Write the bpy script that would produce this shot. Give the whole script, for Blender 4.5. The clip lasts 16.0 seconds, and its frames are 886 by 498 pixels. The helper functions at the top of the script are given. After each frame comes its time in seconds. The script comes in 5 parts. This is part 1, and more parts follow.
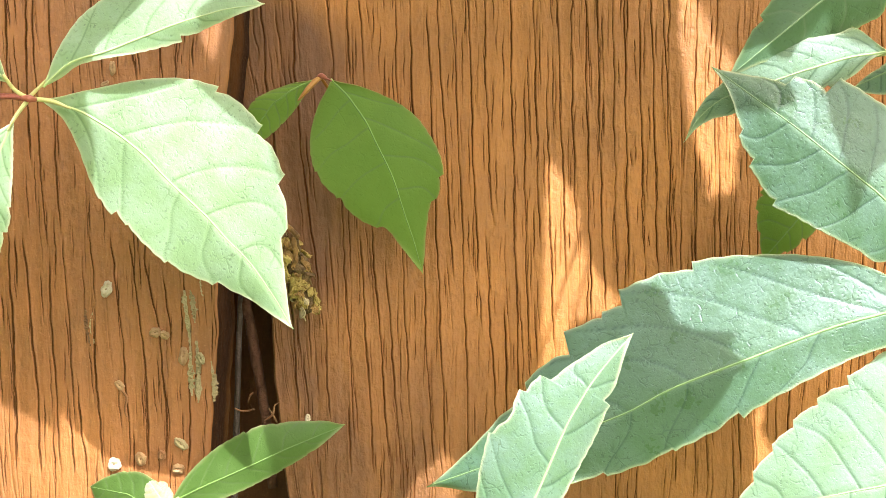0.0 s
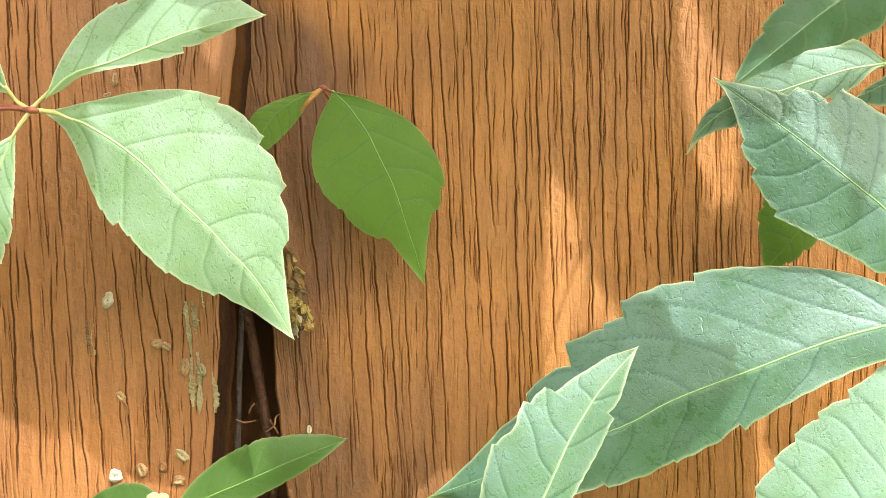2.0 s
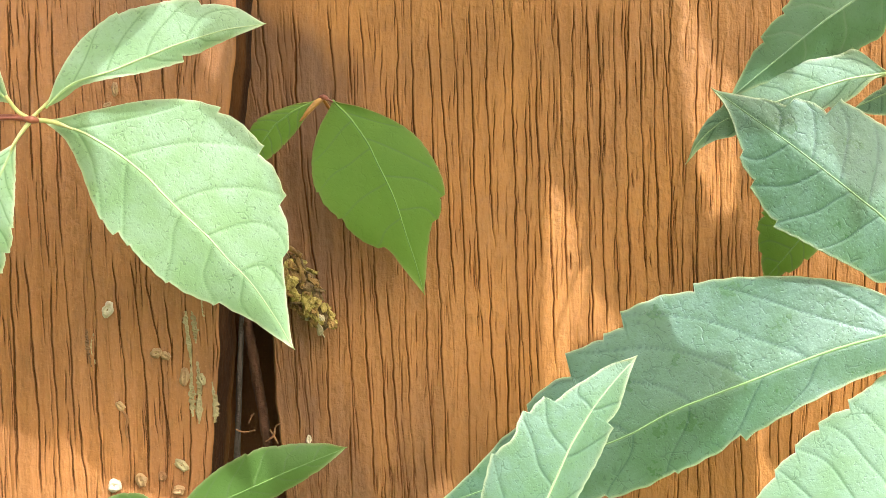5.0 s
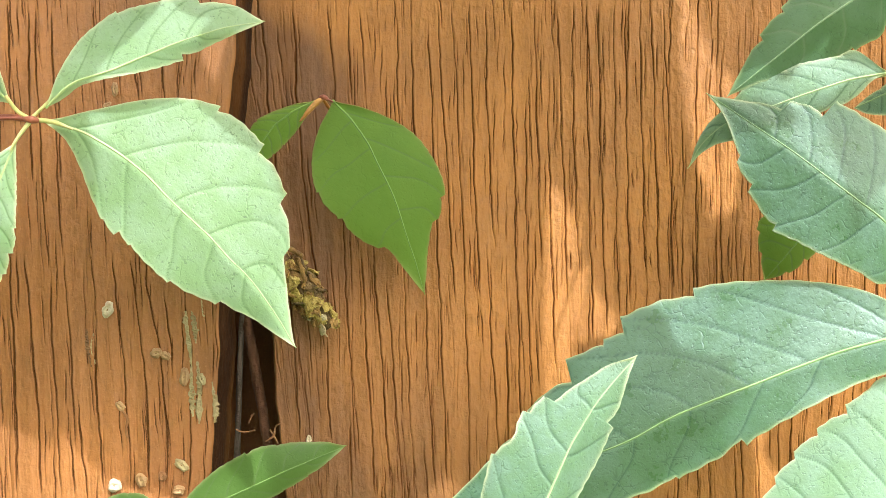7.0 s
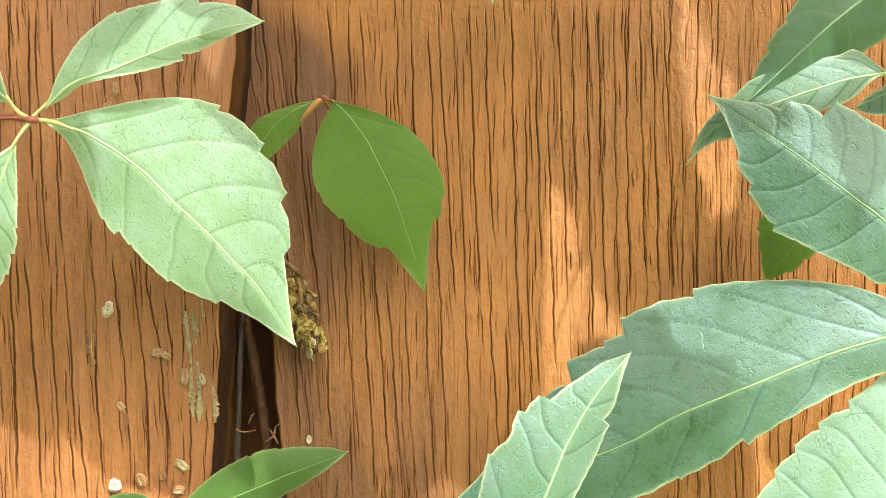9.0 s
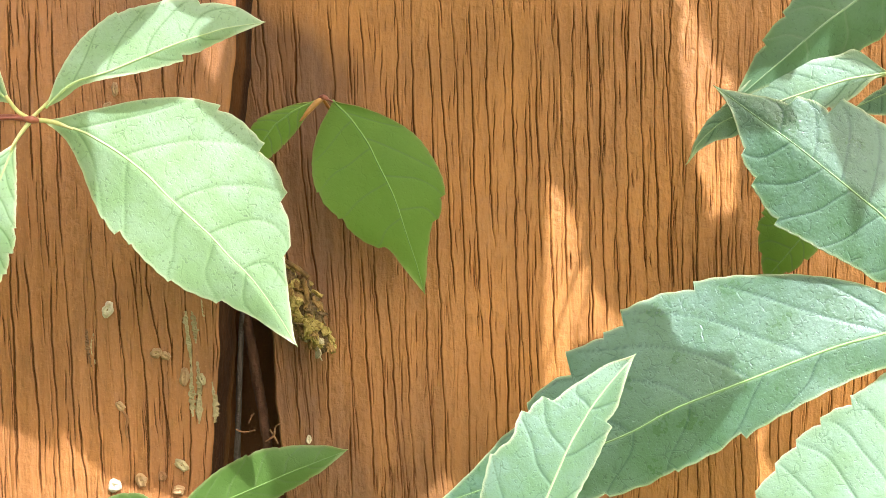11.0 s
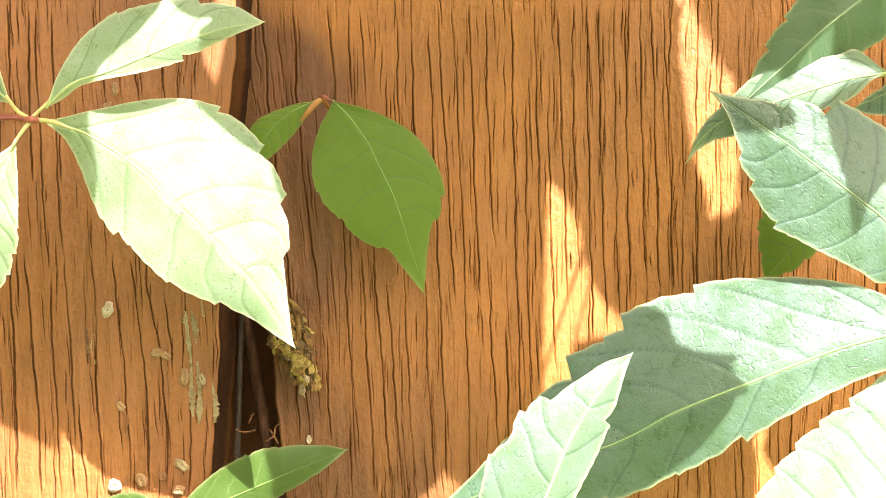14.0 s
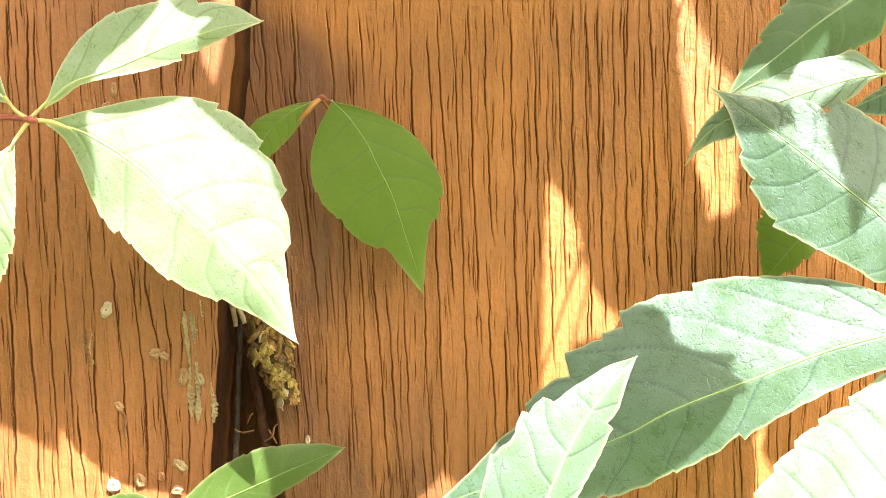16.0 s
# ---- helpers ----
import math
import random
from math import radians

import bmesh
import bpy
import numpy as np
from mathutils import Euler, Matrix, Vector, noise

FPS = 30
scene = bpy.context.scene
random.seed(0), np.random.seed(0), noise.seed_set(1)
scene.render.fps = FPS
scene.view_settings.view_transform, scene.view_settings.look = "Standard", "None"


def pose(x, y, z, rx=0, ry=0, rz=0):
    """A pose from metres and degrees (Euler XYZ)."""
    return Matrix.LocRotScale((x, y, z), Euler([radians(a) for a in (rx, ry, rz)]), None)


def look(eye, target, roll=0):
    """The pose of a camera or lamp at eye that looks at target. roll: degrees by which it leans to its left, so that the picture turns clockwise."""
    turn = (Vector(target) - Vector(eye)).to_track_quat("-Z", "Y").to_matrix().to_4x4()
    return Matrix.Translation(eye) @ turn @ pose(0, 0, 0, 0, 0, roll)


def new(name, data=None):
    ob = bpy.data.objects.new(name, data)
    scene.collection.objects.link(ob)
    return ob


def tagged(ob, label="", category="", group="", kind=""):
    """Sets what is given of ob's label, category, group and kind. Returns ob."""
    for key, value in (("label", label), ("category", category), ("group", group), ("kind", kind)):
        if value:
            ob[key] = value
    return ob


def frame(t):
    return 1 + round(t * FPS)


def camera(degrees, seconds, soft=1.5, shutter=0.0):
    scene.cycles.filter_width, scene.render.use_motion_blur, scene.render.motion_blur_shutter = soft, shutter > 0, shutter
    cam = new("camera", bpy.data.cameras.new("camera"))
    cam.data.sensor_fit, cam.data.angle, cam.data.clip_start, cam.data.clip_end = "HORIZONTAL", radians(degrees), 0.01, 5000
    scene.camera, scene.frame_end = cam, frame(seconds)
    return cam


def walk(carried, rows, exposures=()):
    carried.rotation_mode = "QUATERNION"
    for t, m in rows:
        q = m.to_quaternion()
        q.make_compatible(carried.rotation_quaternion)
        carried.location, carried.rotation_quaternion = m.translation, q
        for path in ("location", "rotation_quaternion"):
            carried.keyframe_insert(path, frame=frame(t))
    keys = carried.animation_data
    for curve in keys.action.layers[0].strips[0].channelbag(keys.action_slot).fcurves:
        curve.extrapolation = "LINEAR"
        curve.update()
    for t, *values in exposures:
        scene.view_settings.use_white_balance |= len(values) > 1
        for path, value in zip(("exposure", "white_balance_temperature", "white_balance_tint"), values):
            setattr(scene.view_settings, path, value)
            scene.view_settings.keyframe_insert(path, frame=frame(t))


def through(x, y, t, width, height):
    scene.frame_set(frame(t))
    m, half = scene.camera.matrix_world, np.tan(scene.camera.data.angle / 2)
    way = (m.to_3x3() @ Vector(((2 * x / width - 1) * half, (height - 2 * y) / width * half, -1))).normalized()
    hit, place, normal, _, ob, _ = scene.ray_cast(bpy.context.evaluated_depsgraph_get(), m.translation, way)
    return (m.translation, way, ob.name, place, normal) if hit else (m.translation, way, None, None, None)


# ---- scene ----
# Close view of a stained board fence with creeper leaves and a bagworm case; lengths below are in millimetres.
cam = camera(42, 16.0, soft=0.65)
walk(cam, [
    (0, pose(0, -0.208, 0, 88.977, 0, -0.069)),
    (0.5, pose(0, -0.208, 0, 89.132, 0, -0.043)),
    (1, pose(0, -0.208, 0, 89.312, 0, -0.086)),
    (1.5, pose(0, -0.208, 0, 89.424, 0, -0.043)),
    (2, pose(0, -0.208, 0, 89.528, 0, 0.000)),
    (2.1, pose(0, -0.208, 0, 89.556, 0, 0.000)),
    (2.2, pose(0, -0.208, 0, 90.000, 0, 0.000)),
    (2.5, pose(0, -0.208, 0, 90.000, 0, 0.000)),
    (15.5, pose(0, -0.208, 0, 90.000, 0, 0.000)),
    (15.8, pose(0, -0.208, 0, 90.000, 0, -0.028)),
    (15.9, pose(0, -0.208, 0, 90.000, 0, -0.056)),
    (16, pose(0, -0.208, 0, 90.008, 0, -0.061)),
], exposures=[
    (0, 2.02, 6120, 5), (1.0, 2.15, 6000, 1), (2.0, 2.22, 6000, -1), (9.2, 2.24, 6000, -2), (10.4, 2.18, 6020, -1), (11.5, 1.99, 6070, 6), (12.5, 1.99, 6560, 12), (14.2, 1.99, 6720, 13), (14.6, 1.88, 6700, 10), (15.0, 1.81, 6620, 8), (15.5, 1.93, 6700, 11), (16, 2.0, 6640, 13)])

# ---- sky and sun ----
TO_SUN = Vector((0.28, -0.55, 0.79)).normalized()
world = bpy.data.worlds.new("sky")
scene.world = world
world.use_nodes = True
sky = world.node_tree.nodes.new("ShaderNodeTexSky")
sky.sky_type, sky.sun_disc = "NISHITA", False
sky.sun_elevation, sky.sun_rotation = math.asin(TO_SUN.z), math.atan2(TO_SUN.x, TO_SUN.y)
sky.dust_density, sky.air_density, sky.ozone_density = 8.0, 0.6, 0.6
back = world.node_tree.nodes["Background"]
world.node_tree.links.new(sky.outputs[0], back.inputs[0])
back.inputs[1].default_value = 0.088
sun = new("sun", bpy.data.lights.new("sun", "SUN"))
sun.data.energy, sun.data.angle, sun.data.color = 5.0, radians(0.5), (1.0, 0.955, 1.14)
sun.matrix_world = look(TO_SUN * 3, (0, 0, 0))


# ---- materials ----
class Nodes:
    """Short ways to wire one material."""

    def __init__(self, name):
        self.mat = bpy.data.materials.new(name)
        self.mat.use_nodes = True
        self.tree = self.mat.node_tree
        self.bsdf = self.tree.nodes["Principled BSDF"]
        self.out = self.tree.nodes["Material Output"]

    def put(self, sock, value):
        if isinstance(value, bpy.types.NodeSocket):
            self.tree.links.new(value, sock)
        elif value is not None:
            sock.default_value = (*value, 1.0) if sock.type == "RGBA" and len(value) == 3 else value

    def node(self, kind, *values, **named):
        n = self.tree.nodes.new("ShaderNode" + kind)
        for key, value in named.items():
            if key == "operation":
                n.operation = value
            elif key == "feature":
                n.feature = value
        for sock, value in zip(n.inputs, values):
            self.put(sock, value)
        return n

    def math(self, op, a, b=None, c=None):
        return self.node("Math", a, b, c, operation=op).outputs[0]

    def ramp(self, x, lo, hi, a=0.0, b=1.0):
        n = self.tree.nodes.new("ShaderNodeMapRange")
        n.interpolation_type = "SMOOTHSTEP"
        for i, v in enumerate((x, lo, hi, a, b)):
            self.put(n.inputs[i], v)
        return n.outputs[0]

    def mix(self, f, a, b):
        n = self.tree.nodes.new("ShaderNodeMix")
        n.data_type = "RGBA"
        for i, v in ((0, f), (6, a), (7, b)):
            self.put(n.inputs[i], v)
        return n.outputs[2]

    def place(self, scale=(1, 1, 1), coords="Object"):
        tc = self.tree.nodes.new("ShaderNodeTexCoord")
        m = self.tree.nodes.new("ShaderNodeMapping")
        self.put(m.inputs[0], tc.outputs[coords])
        m.inputs[3].default_value = scale
        return m.outputs[0]

    def noise(self, vec, scale, detail=3.0, rough=0.55):
        n = self.tree.nodes.new("ShaderNodeTexNoise")
        self.put(n.inputs["Vector"], vec)
        n.inputs["Scale"].default_value, n.inputs["Detail"].default_value = scale, detail
        n.inputs["Roughness"].default_value = rough
        return n.outputs[0]

    def cells(self, vec, scale, feature="DISTANCE_TO_EDGE"):
        n = self.tree.nodes.new("ShaderNodeTexVoronoi")
        n.feature = feature
        self.put(n.inputs["Vector"], vec)
        n.inputs["Scale"].default_value = scale
        return n.outputs[0]

    def bump(self, height, strength, distance, normal=None):
        n = self.tree.nodes.new("ShaderNodeBump")
        n.inputs["Strength"].default_value, n.inputs["Distance"].default_value = strength, distance
        self.put(n.inputs["Height"], height)
        if normal is not None:
            self.put(n.inputs["Normal"], normal)
        return n.outputs[0]

    def attribute(self, name):
        n = self.tree.nodes.new("ShaderNodeAttribute")
        n.attribute_name = name
        return n.outputs["Fac"]

    def random(self):
        return self.tree.nodes.new("ShaderNodeObjectInfo").outputs["Random"]

    def finish(self, colour, rough, normal=None, specular=0.5):
        self.put(self.bsdf.inputs["Base Color"], colour)
        self.put(self.bsdf.inputs["Roughness"], rough)
        self.bsdf.inputs["Specular IOR Level"].default_value = specular
        if normal is not None:
            self.put(self.bsdf.inputs["Normal"], normal)
        return self.mat


def stained_wood(name, coat=(0.515, 0.201, 0.028), bare=(0.12, 0.040, 0.008), gloss=0.72):
    """Old semi-opaque red-brown stain on weathered softwood; the fissures show bare dark wood."""
    n = Nodes(name)
    p = n.place()
    streak = n.noise(n.place((1, 1, 0.06)), 420, 4, 0.6)
    broad = n.noise(n.place((1, 1, 0.15)), 60, 2)
    cloud = n.noise(p, 45, 3)
    grain = n.noise(n.place((1, 1, 0.16)), 2300, 3, 0.6)
    crinkle = n.noise(n.place((1, 1, 0.55)), 900, 3, 0.6)
    fleck = n.noise(n.place((1, 1, 1.4)), 2600, 2, 0.6)
    tone = n.mix(n.ramp(cloud, 0.35, 0.68), tuple(c * 0.84 for c in coat), tuple(min(1, c * 1.1) for c in coat))
    tone = n.mix(n.math("MULTIPLY", n.ramp(broad, 0.45, 0.7), 0.3), tone, (0.43, 0.17, 0.032))
    tone = n.mix(n.math("MULTIPLY", n.ramp(streak, 0.52, 0.75), 0.4), tone, tuple(c * 0.62 for c in coat))
    tone = n.mix(n.math("MULTIPLY", n.ramp(grain, 0.52, 0.72), 0.4), tone, tuple(c * 0.55 for c in coat))
    tone = n.mix(n.math("MULTIPLY", n.ramp(fleck, 0.58, 0.76), 0.3), tone, (0.66, 0.32, 0.10))
    tone = n.mix(n.math("MULTIPLY", n.ramp(crinkle, 0.42, 0.28), 0.4), tone, tuple(c * 0.6 for c in coat))
    # painted shade: the board's colour darkens towards its gap edge and foot
    gap_shade = n.math("MULTIPLY", n.attribute("gap_shade"), n.ramp(n.noise(n.place((1, 1, 0.3)), 110, 4, 0.6), 0.25, 0.75, 0.55, 1.25))
    tone = n.mix(gap_shade, tone, (0.19, 0.072, 0.011))
    tone = n.mix(n.math("MULTIPLY", n.ramp(n.attribute("fissure"), 0.15, 0.38), 0.97), tone, bare)
    # the dried coat has shrunk into short wrinkles, stronger in some patches
    rough_patch = n.ramp(n.noise(n.place((1, 1, 0.35)), 38, 2), 0.36, 0.6, 0.35, 1.0)
    ruck = n.math("MULTIPLY", n.noise(n.place((1, 1, 0.45)), 1050, 2, 0.5), rough_patch)
    ply = n.math("MULTIPLY", n.ramp(n.noise(n.place((0.8, 1, 1.1)), 620, 3, 0.6), 0.36, 0.54), rough_patch)
    tone = n.mix(n.math("MULTIPLY", n.math("SUBTRACT", rough_patch, ply), 0.16), tone, tuple(c * 0.55 for c in coat))
    wrinkle = n.math("ADD", n.math("MULTIPLY", crinkle, 0.16), n.math("ADD", n.math("MULTIPLY", grain, 0.12), n.math("MULTIPLY", fleck, 0.05)))
    normal = n.bump(n.math("ADD", wrinkle, n.math("ADD", n.math("MULTIPLY", ruck, 0.5), n.math("MULTIPLY", ply, 0.06))), 0.8, 0.0009)
    n.put(n.bsdf.inputs["Specular IOR Level"], n.ramp(n.attribute("fissure"), 0.1, 0.4, gloss, 0.05))
    n.bsdf.inputs["Coat Weight"].default_value, n.bsdf.inputs["Coat Roughness"].default_value = 0.35 * gloss, 0.65
    n.put(n.bsdf.inputs["Base Color"], tone)
    n.put(n.bsdf.inputs["Roughness"], n.ramp(crinkle, 0.3, 0.7, 0.58, 0.72))
    n.put(n.bsdf.inputs["Normal"], normal)
    return n.mat


def leaf_skin(name, light, deep, vein, through, rough=0.42, pale_edge=(0.55, 0.62, 0.28), web=1.0, side_vein=None, stipple=0.35, gloss=0.5):
    """Leaf blade: pale midrib, darker sunken side veins, a net of fine veins with small pits between them, light passing through."""
    n = Nodes(name)
    p = n.place()
    warp = n.tree.nodes.new("ShaderNodeTexNoise")
    n.put(warp.inputs["Vector"], p)
    warp.inputs["Scale"].default_value = 330
    bent = n.node("VectorMath", p, n.node("VectorMath", warp.outputs["Color"], (0.0028, 0.0028, 0.0028), operation="MULTIPLY").outputs[0], operation="ADD").outputs[0]
    broken = n.ramp(n.noise(p, 240, 2), 0.44, 0.66)
    net = n.math("MULTIPLY", n.ramp(n.cells(bent, 300), 0.0, 0.05, 1.0, 0.0), broken)
    fine = n.noise(p, 2400, 3, 0.65)
    pits = n.ramp(n.noise(p, 1700, 2, 0.6), 0.58, 0.68)
    mottle = n.noise(p, 160, 4, 0.6)
    patch = n.noise(p, 40, 2)
    second, mid = n.attribute("vein"), n.attribute("midrib")
    col = n.mix(n.ramp(mottle, 0.35, 0.68), deep, light)
    col = n.mix(n.math("MULTIPLY", n.ramp(patch, 0.4, 0.7), 0.3), col, tuple(c * 0.82 for c in deep))
    col = n.mix(n.math("MULTIPLY", n.ramp(fine, 0.5, 0.68), 0.35 * web), col, tuple(c * 0.68 for c in deep))
    col = n.mix(n.math("MULTIPLY", n.math("MULTIPLY", pits, broken), stipple), col, tuple(c * 0.5 for c in deep))
    col = n.mix(n.math("MULTIPLY", net, 0.6 * web), col, side_vein or tuple(c * 0.6 for c in deep))
    col = n.mix(n.math("MULTIPLY", second, 0.85), col, side_vein or vein)
    col = n.mix(n.math("MULTIPLY", mid, 0.5), col, vein)
    col = n.mix(n.math("MULTIPLY", n.attribute("rim"), 0.9), col, pale_edge)
    sunk = n.math("ADD", n.math("MULTIPLY", net, 0.13), n.math("MULTIPLY", pits, 0.12))
    lumps = n.math("ADD", n.math("MULTIPLY", n.noise(p, 700, 2, 0.5), 0.35), n.math("MULTIPLY", fine, 0.24))
    normal = n.bump(n.math("SUBTRACT", lumps, sunk), 0.15 + 0.5 * web, 0.0005)
    n.finish(col, n.ramp(mottle, 0.3, 0.7, rough - 0.07, rough + 0.1), normal, gloss)
    veiny = n.math("MAXIMUM", n.math("MULTIPLY", second, 0.8), n.math("MAXIMUM", n.math("MULTIPLY", net, 0.5 * web), n.math("MULTIPLY", pits, 0.6 * stipple)))
    glow = n.node("BsdfTranslucent", n.mix(veiny, through, tuple(c * 0.4 for c in through)))
    both = n.node("MixShader", 0.4, n.bsdf.outputs[0], glow.outputs[0])
    n.put(n.out.inputs[0], both.outputs[0])
    return n.mat


def plain(name, a, b, scale, rough, relief=0.3, specular=0.4):
    """Two tones broken up by grain, with a fine relief."""
    n = Nodes(name)
    p = n.place()
    big, fine = n.noise(p, scale, 3), n.noise(p, scale * 5, 3)
    col = n.mix(n.ramp(big, 0.35, 0.65), a, b)
    col = n.mix(n.math("MULTIPLY", n.ramp(fine, 0.5, 0.75), 0.4), col, tuple(c * 0.6 for c in a))
    col = n.mix(n.math("MULTIPLY", n.random(), 0.35), col, tuple(min(1, c * 1.35) for c in b))
    return n.finish(col, rough, n.bump(fine, relief, 0.0004), specular)


WOOD = stained_wood("stained_wood")
WOOD_LEFT = stained_wood("stained_wood_deep", (0.365, 0.137, 0.023), (0.10, 0.037, 0.008))
WOOD_RAIL = stained_wood("stained_wood_rail", (0.19, 0.072, 0.020), (0.08, 0.03, 0.01), 0.3)
# board sides and backs: deep shade of the gap is put into this colour
WOOD_BACK = stained_wood("stained_wood_shaded", (0.032, 0.014, 0.007), (0.02, 0.009, 0.005), 0.15)
# base lightened: glare of the sun is part of this tone
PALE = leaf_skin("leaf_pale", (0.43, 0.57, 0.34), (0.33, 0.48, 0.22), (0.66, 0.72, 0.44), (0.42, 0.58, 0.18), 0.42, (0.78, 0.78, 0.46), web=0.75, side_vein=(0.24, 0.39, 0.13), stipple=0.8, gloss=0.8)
# the blue in this base stands for sky sheen on the blades
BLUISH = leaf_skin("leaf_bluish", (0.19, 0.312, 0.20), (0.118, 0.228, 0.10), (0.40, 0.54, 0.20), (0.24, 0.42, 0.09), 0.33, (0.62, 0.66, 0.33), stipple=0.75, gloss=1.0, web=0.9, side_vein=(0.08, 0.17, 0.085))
# lighter copy of the bluish skin, for leaves painted as sunlit
BLUISH_LIT = leaf_skin("leaf_bluish_lit", (0.37, 0.52, 0.36), (0.275, 0.42, 0.225), (0.54, 0.64, 0.30), (0.38, 0.54, 0.10), 0.38, (0.72, 0.74, 0.42), stipple=0.6, gloss=0.8, web=0.8, side_vein=(0.12, 0.24, 0.10))
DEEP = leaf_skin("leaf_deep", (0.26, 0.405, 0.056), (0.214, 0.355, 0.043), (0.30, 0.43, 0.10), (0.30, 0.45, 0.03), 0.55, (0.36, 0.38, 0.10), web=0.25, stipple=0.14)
# darkened copy of the deep skin: shade on the low leaf is painted in
DEEP_SHADED = leaf_skin("leaf_deep_shaded", (0.125, 0.22, 0.04), (0.10, 0.185, 0.03), (0.18, 0.28, 0.07), (0.16, 0.26, 0.02), 0.45, (0.3, 0.34, 0.12), web=0.25, stipple=0.14)
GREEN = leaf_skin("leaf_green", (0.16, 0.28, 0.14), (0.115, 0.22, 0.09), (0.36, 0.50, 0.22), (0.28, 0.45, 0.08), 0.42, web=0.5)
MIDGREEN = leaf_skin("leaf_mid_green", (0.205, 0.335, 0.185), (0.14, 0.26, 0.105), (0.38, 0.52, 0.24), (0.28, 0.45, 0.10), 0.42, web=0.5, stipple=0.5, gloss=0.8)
# bluish skin with sunlit brightness mixed in, for the upright leaf
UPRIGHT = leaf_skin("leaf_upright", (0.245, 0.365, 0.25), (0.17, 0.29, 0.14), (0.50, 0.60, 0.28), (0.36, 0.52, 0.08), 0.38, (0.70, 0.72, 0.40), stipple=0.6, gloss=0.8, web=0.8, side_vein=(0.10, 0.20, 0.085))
YOUNG = leaf_skin("leaf_young", (0.66, 0.70, 0.34), (0.56, 0.62, 0.25), (0.65, 0.7, 0.35), (0.5, 0.6, 0.15), 0.5)
PALE_STALK = plain("pale_stalk", (0.46, 0.44, 0.13), (0.62, 0.58, 0.24), 300, 0.42)
RED_STALK = plain("red_stalk", (0.22, 0.06, 0.035), (0.36, 0.11, 0.06), 300, 0.4)
GREEN_STALK = plain("green_stalk", (0.31, 0.34, 0.11), (0.42, 0.42, 0.16), 300, 0.42)
ORANGE_STALK = plain("orange_stalk", (0.42, 0.16, 0.03), (0.50, 0.24, 0.06), 300, 0.42)
BARK = plain("grey_bark", (0.07, 0.05, 0.036), (0.14, 0.10, 0.075), 350, 0.85, 0.8)
RED_BARK = plain("red_bark", (0.10, 0.04, 0.018), (0.17, 0.075, 0.035), 350, 0.8, 0.8)
SHELL = plain("pale_shell", (0.50, 0.38, 0.22), (0.66, 0.56, 0.38), 700, 0.45)
TAN_SHELL = plain("tan_shell", (0.30, 0.16, 0.06), (0.44, 0.27, 0.12), 700, 0.5)
KERNEL = plain("dark_kernel", (0.12, 0.055, 0.018), (0.22, 0.11, 0.04), 900, 0.6)
LICHEN = plain("bare_wood_scar", (0.31, 0.235, 0.10), (0.43, 0.34, 0.17), 500, 0.8, 0.8)
FIBRE = plain("dry_fibre", (0.24, 0.10, 0.035), (0.36, 0.18, 0.07), 500, 0.7)
SILK = plain("case_silk", (0.08, 0.045, 0.014), (0.19, 0.115, 0.04), 600, 0.8, 0.8)
FLAKE = plain("dry_leaf_flake", (0.14, 0.068, 0.014), (0.32, 0.18, 0.045), 700, 0.65, 0.6)
FLAKE_OLIVE = plain("olive_leaf_flake", (0.21, 0.14, 0.02), (0.43, 0.31, 0.075), 700, 0.6, 0.6)
STRAW = plain("straw_bit", (0.40, 0.30, 0.15), (0.52, 0.42, 0.24), 500, 0.6, 0.5)
LAWN = plain("lawn_green", (0.05, 0.09, 0.025), (0.10, 0.13, 0.045), 6, 0.9)


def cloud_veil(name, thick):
    """Veil of the added clouds: lets part of the sun pass, less towards its middle."""
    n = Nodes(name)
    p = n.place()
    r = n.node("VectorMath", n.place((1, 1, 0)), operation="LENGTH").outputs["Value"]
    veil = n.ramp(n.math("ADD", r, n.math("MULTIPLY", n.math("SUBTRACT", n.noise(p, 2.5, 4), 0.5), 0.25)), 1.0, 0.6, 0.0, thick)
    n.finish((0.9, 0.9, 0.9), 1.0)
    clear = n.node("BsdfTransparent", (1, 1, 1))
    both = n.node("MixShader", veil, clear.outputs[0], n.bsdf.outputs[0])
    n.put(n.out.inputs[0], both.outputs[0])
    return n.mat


MIDRIBS = {m.name: plain(m.name + "_midrib", tuple(0.9 * c for c in tone), tone, 300, 0.45, 0.1) for m, tone in (
    (PALE, (0.47, 0.57, 0.22)), (BLUISH, (0.25, 0.39, 0.125)), (BLUISH_LIT, (0.47, 0.58, 0.24)), (DEEP, (0.26, 0.40, 0.07)), (DEEP_SHADED, (0.15, 0.25, 0.05)),
    (GREEN, (0.36, 0.50, 0.22)), (MIDGREEN, (0.38, 0.52, 0.24)), (UPRIGHT, (0.42, 0.53, 0.22)), (YOUNG, (0.65, 0.70, 0.35)))}


# ---- mesh helpers ----
MM = 0.001


def mesh_of(name, verts, faces, mat, smooth=True):
    me = bpy.data.meshes.new(name)
    me.from_pydata([tuple(v) for v in verts], [], faces)
    if mat:
        me.materials.append(mat)
    me.polygons.foreach_set("use_smooth", [smooth] * len(me.polygons))
    me.update()
    return me


def part(name, me, parent, m=None, label=""):
    """One mesh as a part of a thing, posed in the thing's space."""
    ob = new(name, me)
    ob.parent = parent
    ob.matrix_basis = m if m is not None else Matrix()
    return tagged(ob, label)


def thing(name, spot, label, category, group=""):
    ob = new(name)
    ob.empty_display_size = 0.005
    ob.location = Vector(spot) * MM
    return tagged(ob, label, category, group)


